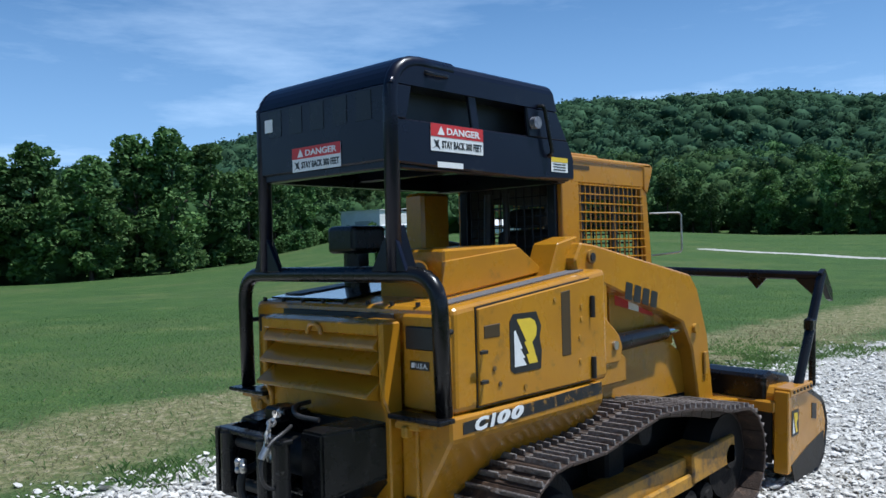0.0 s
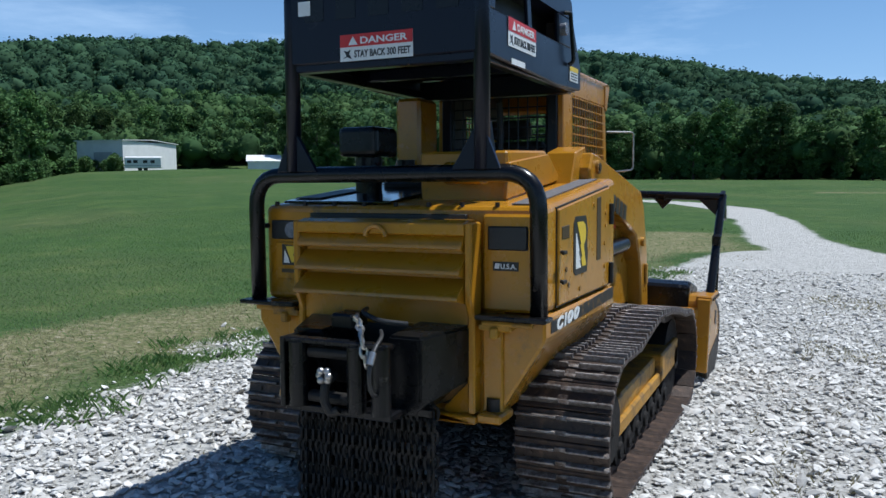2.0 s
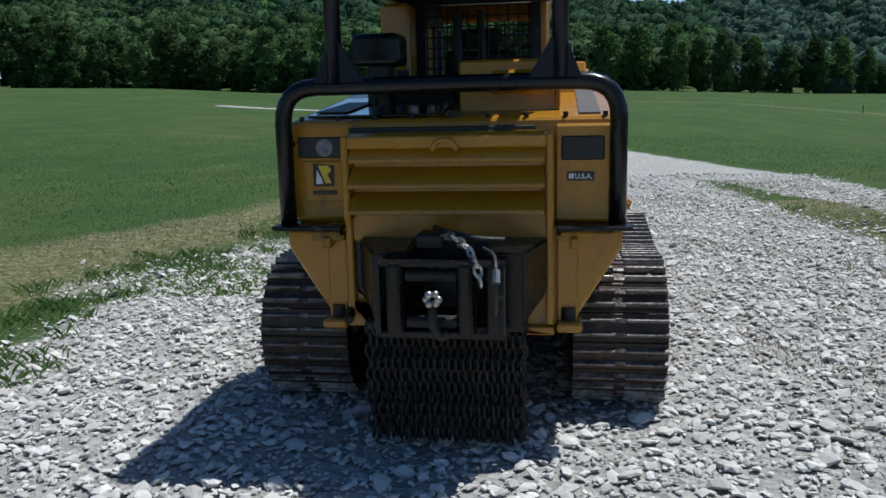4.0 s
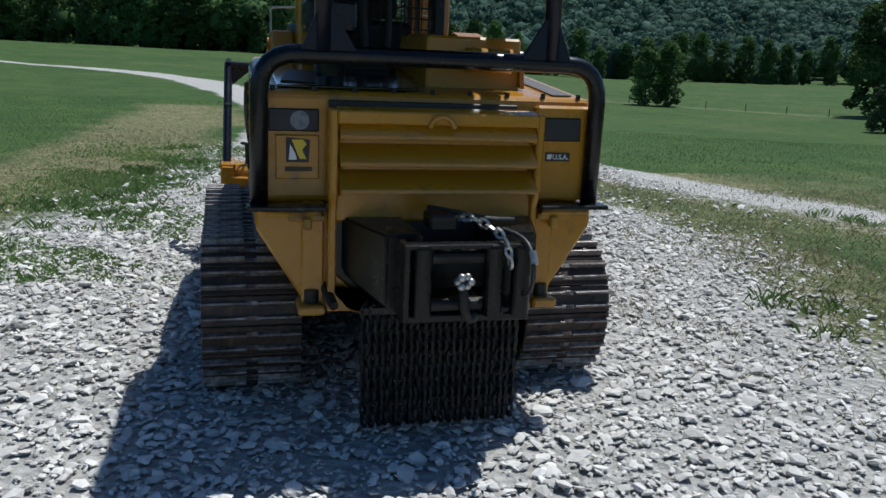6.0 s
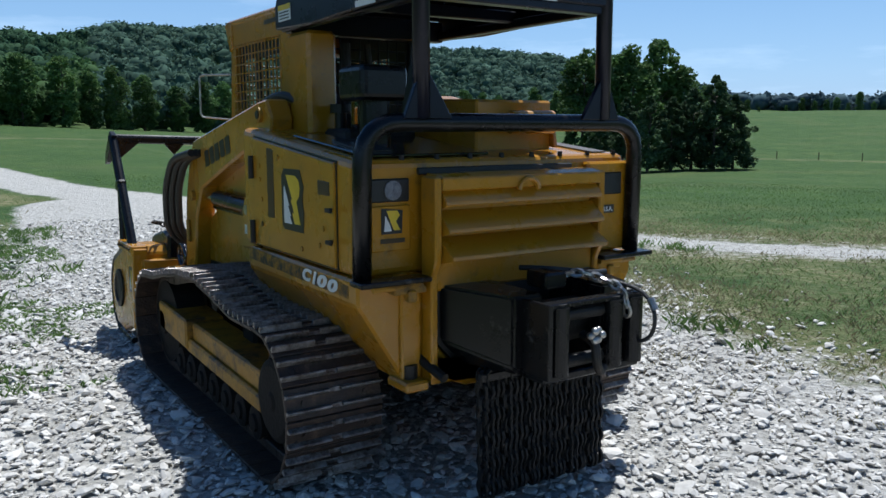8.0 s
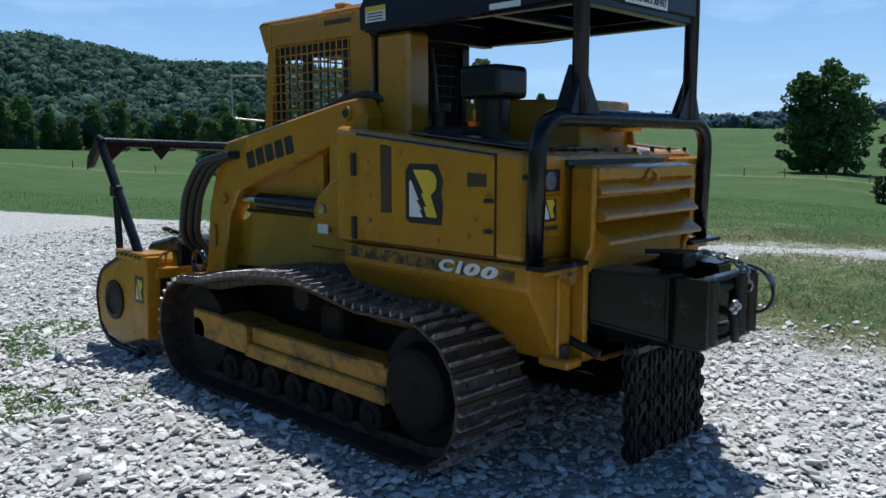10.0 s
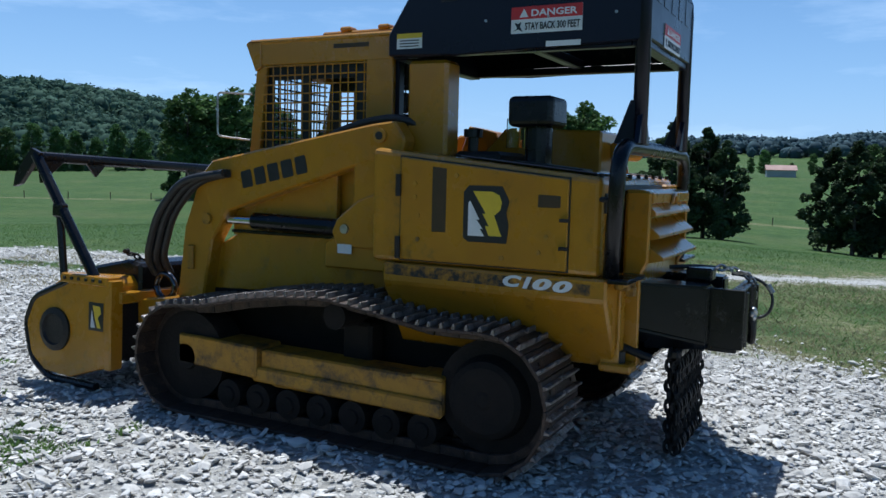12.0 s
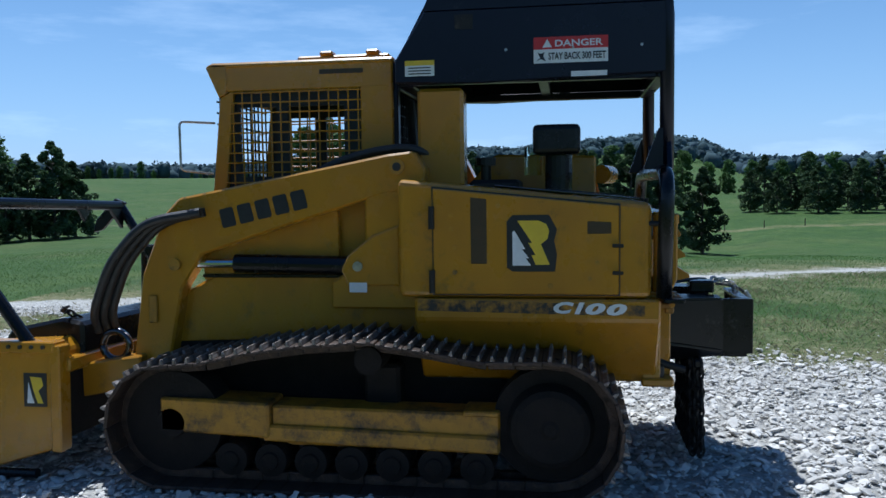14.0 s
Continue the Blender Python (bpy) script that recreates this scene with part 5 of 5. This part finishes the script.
part("bowl", R((-0.42, 0.70, 1.68), (-0.42, 0.70, 1.84), 0.05, 16), GLASS, pre)
part("cap", R((-0.40, 0.97, 1.60), (-0.40, 0.97, 1.77), 0.03, 12), BLACK, machine)
part("cap_top", R((-0.40, 0.97, 1.74), (-0.40, 0.97, 1.785), 0.055, 16), BLACK, machine)
part("engine_clutter", B(-0.46, -0.05, 0.78, 1.06, 1.60, 1.66, bevel=0.02), DARK, machine)

# cab
for s in (-1, 1):
    x0, x1 = s * 0.39, s * 0.43
    f = part("cab_side", side([(1.50, 2.20), (1.50, 2.35), (2.62, 2.345), (2.545, 2.165), (2.50, 2.20)], x0, x1, bevel=0.008), YELLOW, machine)
    part("front_pillar", side([(2.46, 2.21), (2.545, 2.165), (2.61, 1.55), (2.61, 1.2), (2.51, 1.2), (2.52, 1.60)], x0, x1, bevel=0.006), YELLOW, f)
    part("rear_pillar", side([(1.50, 1.2), (1.50, 2.21), (1.69, 2.21), (1.69, 1.2)], x0, x1, bevel=0.006), YELLOW, f)
    part("lower_panel", side([(1.68, 1.1), (1.68, 1.66), (2.53, 1.60), (2.58, 1.1)], x0, x1, bevel=0.006), YELLOW, f)
    for k in range(14):
        y = 1.705 + k * 0.0585
        part("grille_bar", R((s * 0.425, y, 1.62), (s * 0.425, y - 0.0, 2.215), 0.0048, 6), YELLOW, f)
    for k in range(10):
        z = 1.665 + k * 0.0585
        part("grille_bar", R((s * 0.429, 1.68, z), (s * 0.429, 2.53 - 0.08 * (z - 1.6), z), 0.0048, 6), YELLOW, f)
for s in (-1, 1):
    for k, (y0, y1, z0, z1) in enumerate(((1.53, 1.80, 1.18, 2.33), (1.80, 2.52, 2.11, 2.33), (1.80, 2.56, 1.18, 1.70), (2.14, 2.21, 1.70, 2.11), (2.44, 2.52, 1.70, 2.11))):
        part("cab_lining", B(s * 0.365, s * 0.388, y0, y1, z0, z1, bevel=0), CLOTH, machine)
part("cab_ceiling", B(-0.388, 0.388, 1.53, 2.54, 2.30, 2.333, bevel=0), CLOTH, machine)
part("cab_roof", B(-0.44, 0.44, 1.49, 2.60, 2.335, 2.37, bevel=0.012), YELLOW, machine)
part("cab_brow", side([(2.50, 2.19), (2.545, 2.165), (2.625, 2.345), (2.60, 2.362), (2.50, 2.36)], -0.44, 0.44, bevel=0.005), YELLOW, machine)
hatch = part("roof_hatch", B(-0.32, 0.32, 1.54, 2.10, 2.375, 2.41, bevel=0.01), YELLOW, machine)
for y in (1.64, 1.92):
    part("hatch_latch", B(-0.33, -0.24, y - 0.04, y + 0.04, 2.405, 2.435, bevel=0.01), YELLOW, hatch)
for s in (-1, 1):
    flat("web_bar", [(0, 0), (0.26, 0), (0.26, 0.026), (0, 0.026)], LETTER, machine, face_pose((s * 0.4315, 1.93 if s < 0 else 1.55, 2.285), (0, s, 0), (0, 0, 1)), 0.0015)
part("cab_floor", B(-0.40, 0.40, 1.50, 2.60, 1.12, 1.18, bevel=0), DARK, machine)
part("cab_rear_sill", B(-0.40, 0.40, 1.49, 1.53, 1.18, 1.72, bevel=0.006), NAVY, machine)
part("cab_rear_header", B(-0.40, 0.40, 1.49, 1.53, 2.20, 2.34, bevel=0.006), NAVY, machine)
for s in (-1, 1):
    part("cab_rear_post", B(s * 0.33, s * 0.395, 1.475, 1.53, 1.18, 2.34, bevel=0.006), NAVY, machine)
for k in range(11):
    part("rear_screen_bar", R((-0.32 + k * 0.064, 1.51, 1.70), (-0.32 + k * 0.064, 1.51, 2.22), 0.005, 6), NAVY, machine)
for k in range(8):
    part("rear_screen_bar", R((-0.34, 1.515, 1.74 + k * 0.064), (0.34, 1.515, 1.74 + k * 0.064), 0.005, 6), NAVY, machine)
part("control_console", B(0.22, 0.36, 1.80, 2.30, 1.30, 1.55, bevel=0.03, seg=2), CLOTH, machine)
for k in range(12):
    x = -0.37 + k * 0.067
    part("front_bar", R((x, 2.57, 1.55), (x, 2.57, 2.2), 0.006, 6), BLACK, machine)
for k in range(9):
    z = 1.62 + k * 0.066
    part("front_bar", R((-0.40, 2.575, z), (0.40, 2.575, z), 0.006, 6), BLACK, machine)
part("cab_front_sill", B(-0.40, 0.40, 2.52, 2.58, 1.18, 1.58, bevel=0.006), YELLOW, machine)
seat = part("seat_back", B(-0.24, 0.24, 1.66, 1.80, 1.35, 1.92, bevel=0.05, seg=3), CLOTH, machine, "black operator's seat")
part("head_rest", B(-0.14, 0.14, 1.67, 1.77, 1.93, 2.06, bevel=0.04, seg=3), CLOTH, seat)
part("seat_cushion", B(-0.25, 0.25, 1.70, 2.15, 1.28, 1.40, bevel=0.04, seg=3), CLOTH, machine)
part("rear_hose", T([(-0.12, 1.46, 2.15), (-0.12, 1.44, 1.9), (-0.10, 1.42, 1.66)], 0.03, 10, 0.1), RUBBER, machine)
part("rear_hose", T([(0.02, 1.46, 2.15), (0.04, 1.44, 1.9), (0.02, 1.42, 1.66)], 0.022, 10, 0.1), RUBBER, machine)
for s in (-1, 1):
    mir = part("mirror_bracket", T([(s * 0.43, 2.58, 2.02), (s * 0.60, 2.72, 2.02), (s * 0.60, 2.72, 1.74), (s * 0.43, 2.60, 1.72)], 0.007, 8, 0.03), BRIGHT, machine)

# lift arms
arm_out = [(1.30, 1.60), (1.27, 1.72), (1.34, 1.82), (1.48, 1.805), (2.71, 1.58), (2.81, 1.48), (2.95, 1.14), (3.03, 0.62), (2.80, 0.62), (2.71, 1.06), (2.58, 1.255), (2.13, 1.40), (1.50, 1.59)]
for s in (-1, 1):
    arm = part("lift_arm", side(arm_out, s * 0.535, s * 0.665, bevel=0.012), YELLOW, machine)
    part("pivot_pin", R((s * 0.60, 1.43, 1.735), (s * 0.682, 1.43, 1.735), 0.042, 18), YELLOW_WORN, arm)
    part("pivot_cap", R((s * 0.678, 1.43, 1.735), (s * 0.688, 1.43, 1.735), 0.024, 12), INK, arm)
    part("pin", R((s * 0.60, 2.74, 1.20), (s * 0.69, 2.74, 1.20), 0.035, 14), YELLOW_WORN, arm)
    part("arm_slot", B(s * 0.665, s * 0.685, 2.86, 2.91, 0.86, 1.02, bevel=0.006), YELLOW_WORN, arm)
    # name on the arm as plain blocks
    fp = face_pose((0.6665, 1.70, 1.489), (0, 1, -0.222), (0, 0.222, 1)) if s > 0 else face_pose((-0.6665, 2.445, 1.405), (0, -1, 0.222), (0, 0.222, 1))
    for k in range(5):
        if s > 0 and k == 0:
            continue
        x = k * 0.108
        flat("name_block", [(x + 0.006, 0.0), (x + 0.078, 0.0), (x + 0.084, 0.010), (x + 0.084, 0.098), (x + 0.078, 0.108), (x + 0.006, 0.108), (x, 0.098), (x, 0.010)], INK, arm, fp, 0.0015)
    cyl = part("lift_cylinder", R((s * 0.605, 1.66, 1.185), (s * 0.605, 2.40, 1.20), 0.055, 18), BLACK, machine)
    part("piston_rod", R((s * 0.605, 2.38, 1.20), (s * 0.605, 2.74, 1.20), 0.028, 14), CHROME, cyl)
    part("cylinder_lug", side([(1.42, 1.08), (1.72, 1.08), (1.76, 1.17), (1.72, 1.25), (1.58, 1.36), (1.42, 1.42)], s * 0.56, s * 0.675, bevel=0.012, seg=2), YELLOW, machine)
    part("lug_pin", R((s * 0.67, 1.66, 1.19), (s * 0.69, 1.66, 1.19), 0.028, 14), BRIGHT, machine)
part("sill_bar", B(-0.58, -0.55, 1.70, 2.62, 1.115, 1.135, bevel=0.004), BLACK, machine)
flat("white_sticker", [(0, 0), (0.10, 0), (0.10, 0.055), (0, 0.055)], WHITE, machine, face_pose((-0.6765, 1.71, 1.045), (0, -1, 0), (0, 0, 1)), 0.002, "small white sticker")
for s in (-1, 1):
    part("arm_backing", side([(1.80, 1.12), (1.80, 1.54), (2.62, 1.34), (2.62, 1.10)], s * 0.520, s * 0.560, bevel=0.004), YELLOW, machine)
flat("red_tape", [(0, 0), (0.48, -0.107), (0.48, -0.037), (0, 0.07)], RED, machine, face_pose((0.5625, 1.86, 1.42), (0, 1, 0), (0, 0, 1)), 0.002, "red and white warning tape")
flat("white_tape", [(0.16, -0.036), (0.29, -0.065), (0.29, 0.005), (0.16, 0.034)], WHITE, machine, face_pose((0.566, 1.86, 1.42), (0, 1, 0), (0, 0, 1)), 0.002)
part("amber_lamp", R((-0.53, 2.80, 1.00), (-0.585, 2.80, 1.00), 0.036, 14), ORANGE, machine)
for k in range(3):
    o = 0.035 * k
    part("hose", T([(-0.66 - o, 2.55, 1.50), (-0.70 - o, 2.80 + o, 1.45), (-0.70 - o, 3.02 + o, 1.22), (-0.66 - o, 3.16 + o, 0.92), (-0.55 - o, 3.20 + o, 0.80)], 0.026, 10, 0.12), RUBBER, machine)
b = bmesh.new()
tube(b, [(-0.654, 3.14 + 0.085 * math.cos(a), 0.72 + 0.085 * math.sin(a)) for a in np.linspace(0, 2 * math.pi, 22)], 0.022, 10)
part("hose_loop", b, GLOSS, machine, "glossy black hose loop", smooth=True)

# tracks
pts = [(0.62, 0.03), (2.66, 0.03)]
pts += [(2.66 + 0.325 * math.sin(a), 0.355 - 0.325 * math.cos(a)) for a in np.linspace(0.15, math.pi - 0.1, 14)]
pts += [(2.45, 0.70), (2.2, 0.755), (1.9, 0.80), (1.55, 0.825), (1.25, 0.785), (0.95, 0.735), (0.78, 0.735)]
pts += [(0.60 - 0.355 * math.sin(a), 0.385 + 0.355 * math.cos(a)) for a in np.linspace(0.0, math.pi - 0.15, 14)]
loop_pts = np.array(pts + pts[:1])
seg_l = np.hypot(*np.diff(loop_pts, axis=0).T)
cum = np.r_[0, np.cumsum(seg_l)]
SHOES = 44


def shoe_mesh():
    """One track plate with two raised grousers, lying along y, outer face up."""
    bm = bmesh.new()
    w, p = 0.235, cum[-1] / SHOES
    box(bm, -w, w, -p * 0.498, p * 0.498, -0.008, 0.012, 0.004)
    box(bm, -0.09, -0.05, -p * 0.5, p * 0.5, -0.06, -0.008, 0.005)
    box(bm, 0.05, 0.09, -p * 0.5, p * 0.5, -0.06, -0.008, 0.005)
    for q in ((-0.15, 0.0), (0.15, 0.0), (-0.19, 0.03), (0.19, 0.03)):
        rod(bm, (q[0], q[1], 0.012), (q[0], q[1], 0.02), 0.012, 6)
    a = bpy.data.meshes.new("shoe")
    bm.to_mesh(a)
    bm.free()
    a.materials.append(SHOE)
    bm = bmesh.new()
    for y in (-p * 0.25, p * 0.25):
        for x0, x1 in ((-w, -0.028), (0.028, w)):
            vs = [(x0, y - 0.012, 0.012), (x0, y + 0.012, 0.012), (x0, y + 0.005, 0.042), (x0, y - 0.005, 0.042)]
            extrude(bm, vs, (x1 - x0, 0, 0), 0.002)
        box(bm, -0.03, 0.03, y - 0.012, y + 0.012, 0.012, 0.022, 0.003)
    g = bpy.data.meshes.new("grouser")
    bm.to_mesh(g)
    bm.free()
    g.materials.append(GROUSER)
    return a, g


shoe, grouser = shoe_mesh()
for s in (-1, 1):
    cx = s * 0.815
    track = tagged(new("track"), "brown steel crawler track with raised grousers")
    track.parent = machine
    for k in range(SHOES):
        d = (k + 0.3) * cum[-1] / SHOES
        y, z = np.interp(d, cum, loop_pts[:, 0]), np.interp(d, cum, loop_pts[:, 1])
        y2, z2 = np.interp((d + 0.05) % cum[-1], cum, loop_pts[:, 0]), np.interp((d + 0.05) % cum[-1], cum, loop_pts[:, 1])
        y1, z1 = np.interp((d - 0.05) % cum[-1], cum, loop_pts[:, 0]), np.interp((d - 0.05) % cum[-1], cum, loop_pts[:, 1])
        t = Vector((0, y2 - y1, z2 - z1)).normalized()
        up = Vector((1, 0, 0)).cross(t) * -1
        m = Matrix(((-1, 0, 0, cx), (0, t.y, up.y, y), (0, t.z, up.z, z), (0, 0, 0, 1)))
        if m.to_3x3().determinant() < 0:
            m = Matrix(((1, 0, 0, cx), (0, t.y, up.y, y), (0, t.z, up.z, z), (0, 0, 0, 1)))
        for nm, me in (("shoe", shoe), ("grouser", grouser)):
            o = new(nm, me)
            o.parent = track
            o.matrix_local = m
    # frame, wheels and rollers
    fr = part("track_frame", side([(0.86, 0.24), (0.86, 0.44), (2.10, 0.455), (2.10, 0.30), (2.0, 0.24)], s * 0.70, s * 0.905, bevel=0.012), YELLOW_WORN, machine, "scuffed yellow track frame")
    part("frame_ledge", side([(0.86, 0.235), (0.86, 0.325), (2.14, 0.355), (2.14, 0.265)], s * 0.90, s * 0.935, bevel=0.012), YELLOW_WORN, fr)
    part("frame_nose", side([(2.10, 0.285), (2.10, 0.475), (2.72, 0.495), (2.72, 0.31)], s * 0.70, s * 0.95, bevel=0.012), YELLOW_WORN, fr)
    part("frame_top_plate", B(s * 0.72, s * 0.93, 0.86, 1.05, 0.43, 0.46, bevel=0.008), YELLOW_WORN, fr)
    part("frame_bracket", B(s * 0.60, s * 0.75, 1.42, 1.62, 0.42, 0.66, bevel=0.02), SHADED_STEEL, fr)
    part("top_roller", lathe((1.55, 0.715), [(s * 0.70, 0.0), (s * 0.70, 0.075), (s * 0.93, 0.075), (s * 0.93, 0.0)], 18), SHADED_STEEL, machine, smooth=False)
    part("sprocket", lathe((0.60, 0.385), [(s * 0.72, 0.30), (s * 0.88, 0.30), (s * 0.885, 0.225), (s * 0.96, 0.20), (s * 0.975, 0.17), (s * 0.975, 0.05), (s * 0.985, 0.03)], 36), SHADED_STEEL, machine)
    part("idler", lathe((2.66, 0.355), [(s * 0.72, 0.28), (s * 0.91, 0.28), (s * 0.915, 0.18), (s * 0.93, 0.09), (s * 0.95, 0.08)], 30), SHADED_STEEL, machine)
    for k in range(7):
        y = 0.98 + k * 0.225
        part("roller", lathe((y, 0.155), [(s * 0.70, 0.09), (s * 0.92, 0.09), (s * 0.925, 0.05), (s * 0.94, 0.045)], 16), SHADED_STEEL, machine)

# mulching head, hanging a little lower on one side
fixed = set(machine.children)
head = part("head_shell", side([(3.33, 0.30), (3.33, 0.74), (3.38, 0.80), (3.74, 0.78), (4.04, 0.62), (3.97, 0.58), (3.72, 0.70), (3.43, 0.70), (3.41, 0.28)], -0.915, 1.03, bevel=0.012), YELLOW, machine, "yellow mulching head")
part("head_cover", side([(3.31, 0.66), (3.31, 0.875), (3.44, 0.90), (3.78, 0.83), (3.82, 0.76)], -0.72, 0.93, bevel=0.02), BLACK, head)
# added plate; its near-black holds the shade of the recessed back
part("head_back", B(-0.90, 0.98, 3.305, 3.328, 0.24, 0.66, bevel=0.004), SHADED_STEEL, head)
part("push_beam", B(-0.915, 1.01, 3.27, 3.36, 0.62, 0.70, bevel=0.01), YELLOW, head)
part("rotor", lathe((3.8, 0.36), [(-0.89, 0.0), (-0.89, 0.22), (0.98, 0.22), (0.98, 0.0)], 28), DARK, head)
for k in range(36):
    x = -0.86 + k * 0.0515
    a = k * 2.4
    part("knife", B(x - 0.018, x + 0.018, 3.8 + 0.23 * math.cos(a) - 0.03, 3.8 + 0.23 * math.cos(a) + 0.03, 0.36 + 0.23 * math.sin(a) - 0.03, 0.36 + 0.23 * math.sin(a) + 0.03, bevel=0.006), DARK, head)
HX = {-1: -0.935, 1: 1.06}
HY = {-1: 0.0, 1: 0.11}
for s in (-1, 1):
    x = HX[s]
    plate = [(3.32, 0.20), (3.32, 0.76), (3.8, 0.76), (4.08, 0.60), (4.17, 0.42), (4.12, 0.20), (3.98, 0.10), (3.72, 0.08)]
    ep = part("end_plate", side(plate, x - s * 0.03, x + s * 0.02, bevel=0.008), YELLOW, machine)
    part("end_flange", B(x - s * 0.06, x + s * 0.045, 3.29, 3.35, 0.18, 0.78, bevel=0.008), YELLOW, ep)
    part("end_rail", B(x - s * 0.07, x + s * 0.05, 3.32, 3.78, 0.735, 0.80, bevel=0.008), YELLOW, ep)
    for k in range(6):
        part("bolt", R((x + s * 0.05, 3.38 + k * 0.07, 0.77), (x + s * 0.06, 3.38 + k * 0.07, 0.77), 0.012, 8), INK, ep)
    part("skid", T([(x, 3.74, 0.76 - 0.02), (x, 4.1, 0.60), (x, 4.19, 0.42), (x, 4.12, 0.16), (x, 3.94, 0.05), (x, 3.47, 0.045)], 0.028, 10, 0.08), BLACK, ep)
    if s < 0:
        part("bearing_cover", lathe((3.86, 0.40), [(x, 0.15), (x + s * 0.035, 0.15), (x + s * 0.045, 0.11), (x + s * 0.03, 0.10), (x + s * 0.03, 0.0)], 26), DARK, ep)
    else:
        part("cover_plate", side([(3.84, 0.50), (3.84, 0.62), (3.94, 0.60), (3.94, 0.48)], x + 0.018, x + 0.024, bevel=0), INK, ep)
        part("wear_plate", side([(3.48, 0.09), (3.42, 0.22), (3.74, 0.30), (4.1, 0.36), (4.12, 0.20), (3.98, 0.10), (3.72, 0.08)], x + 0.016, x + 0.026, bevel=0), DARK, ep)
    emh = flat("emblem", [(0, 0), (0.14, 0), (0.14, 0.19), (0, 0.19)], INK, ep, face_pose((x + s * 0.021, 3.42 if s > 0 else 3.525, 0.43), (0, s, 0), (0, 0, 1)), 0.002)
    flat("emblem_tree", [(0.02, 0.02), (0.065, 0.02), (0.05, 0.06), (0.03, 0.14)], WHITE, emh, pose(0, 0, 0.0025), 0.001)
    flat("emblem_field", [(0.04, 0.17), (0.11, 0.165), (0.12, 0.12), (0.09, 0.09), (0.12, 0.02), (0.085, 0.02), (0.06, 0.09)], YELLOW_VINYL, emh, pose(0, 0, 0.0025), 0.001)
    ep.location.y = HY[s]
    post = part("guard_post", T([(x, 3.48 + HY[s], 0.76), (x, 4.11, 1.60)], 0.036, 12), BLACK, machine)
    part("guard_brace", T([(x, 3.80 + HY[s], 0.74), (x, 3.86 + HY[s] * 0.4, 1.24)], 0.026, 12), BLACK, machine)
    part("brace_knuckle", B(x - 0.035, x + 0.035, 3.80, 3.90, 1.17, 1.27, bevel=0.015), BLACK, machine)
    part("guard_claw", side([(4.05, 1.61), (4.14, 1.645), (4.31, 1.47), (4.335, 1.37), (4.26, 1.39), (4.12, 1.53)], x - 0.02, x + 0.02, bevel=0.005), BLACK, machine)
    part("claw_web", back([(x, 1.56), (x - s * 0.20, 1.56), (x - s * 0.02, 1.40)], 4.07, 4.10, bevel=0.003), BLACK, machine)
part("guard_bar", T([(HX[-1], 4.10, 1.585), (HX[1], 4.10, 1.585)], 0.038, 12), BLACK, machine)
for x in (-0.45, 0.55):
    part("bar_web", back([(x - 0.09, 1.56), (x + 0.09, 1.56), (x, 1.46)], 4.085, 4.11, bevel=0.003), BLACK, machine)
links(rounded([(-0.80, 3.36, 0.97), (-0.74, 3.42, 0.95), (-0.66, 3.44, 0.93), (-0.60, 3.40, 0.88)], 0.05), 0.05, 0.008, CHAIN, "chain", machine)
part("head_bracket", side([(2.94, 0.50), (2.94, 0.68), (3.36, 0.62), (3.36, 0.42)], -0.74, -0.58, bevel=0.01), YELLOW, machine)
part("head_bracket", side([(2.94, 0.50), (2.94, 0.68), (3.36, 0.62), (3.36, 0.42)], 0.58, 0.74, bevel=0.01), YELLOW, machine)
flat("white_label", [(0, 0), (0.22, 0), (0.22, 0.11), (0, 0.11)], WHITE, machine, face_pose((-0.80, 3.3025, 0.43), (1, 0, 0), (0, 0, 1)), 0.002, "worn white label on the head")
tilt = Matrix.Translation((0, 0, -0.035)) @ Matrix.Translation((0, 3.6, 0.7)) @ pose(0, 0, 0, 0, 1.9, 0) @ Matrix.Translation((0, -3.6, -0.7))
for o in machine.children:
    if o not in fixed and not o.name.startswith("head_bracket"):
        o.matrix_local = tilt @ o.matrix_local
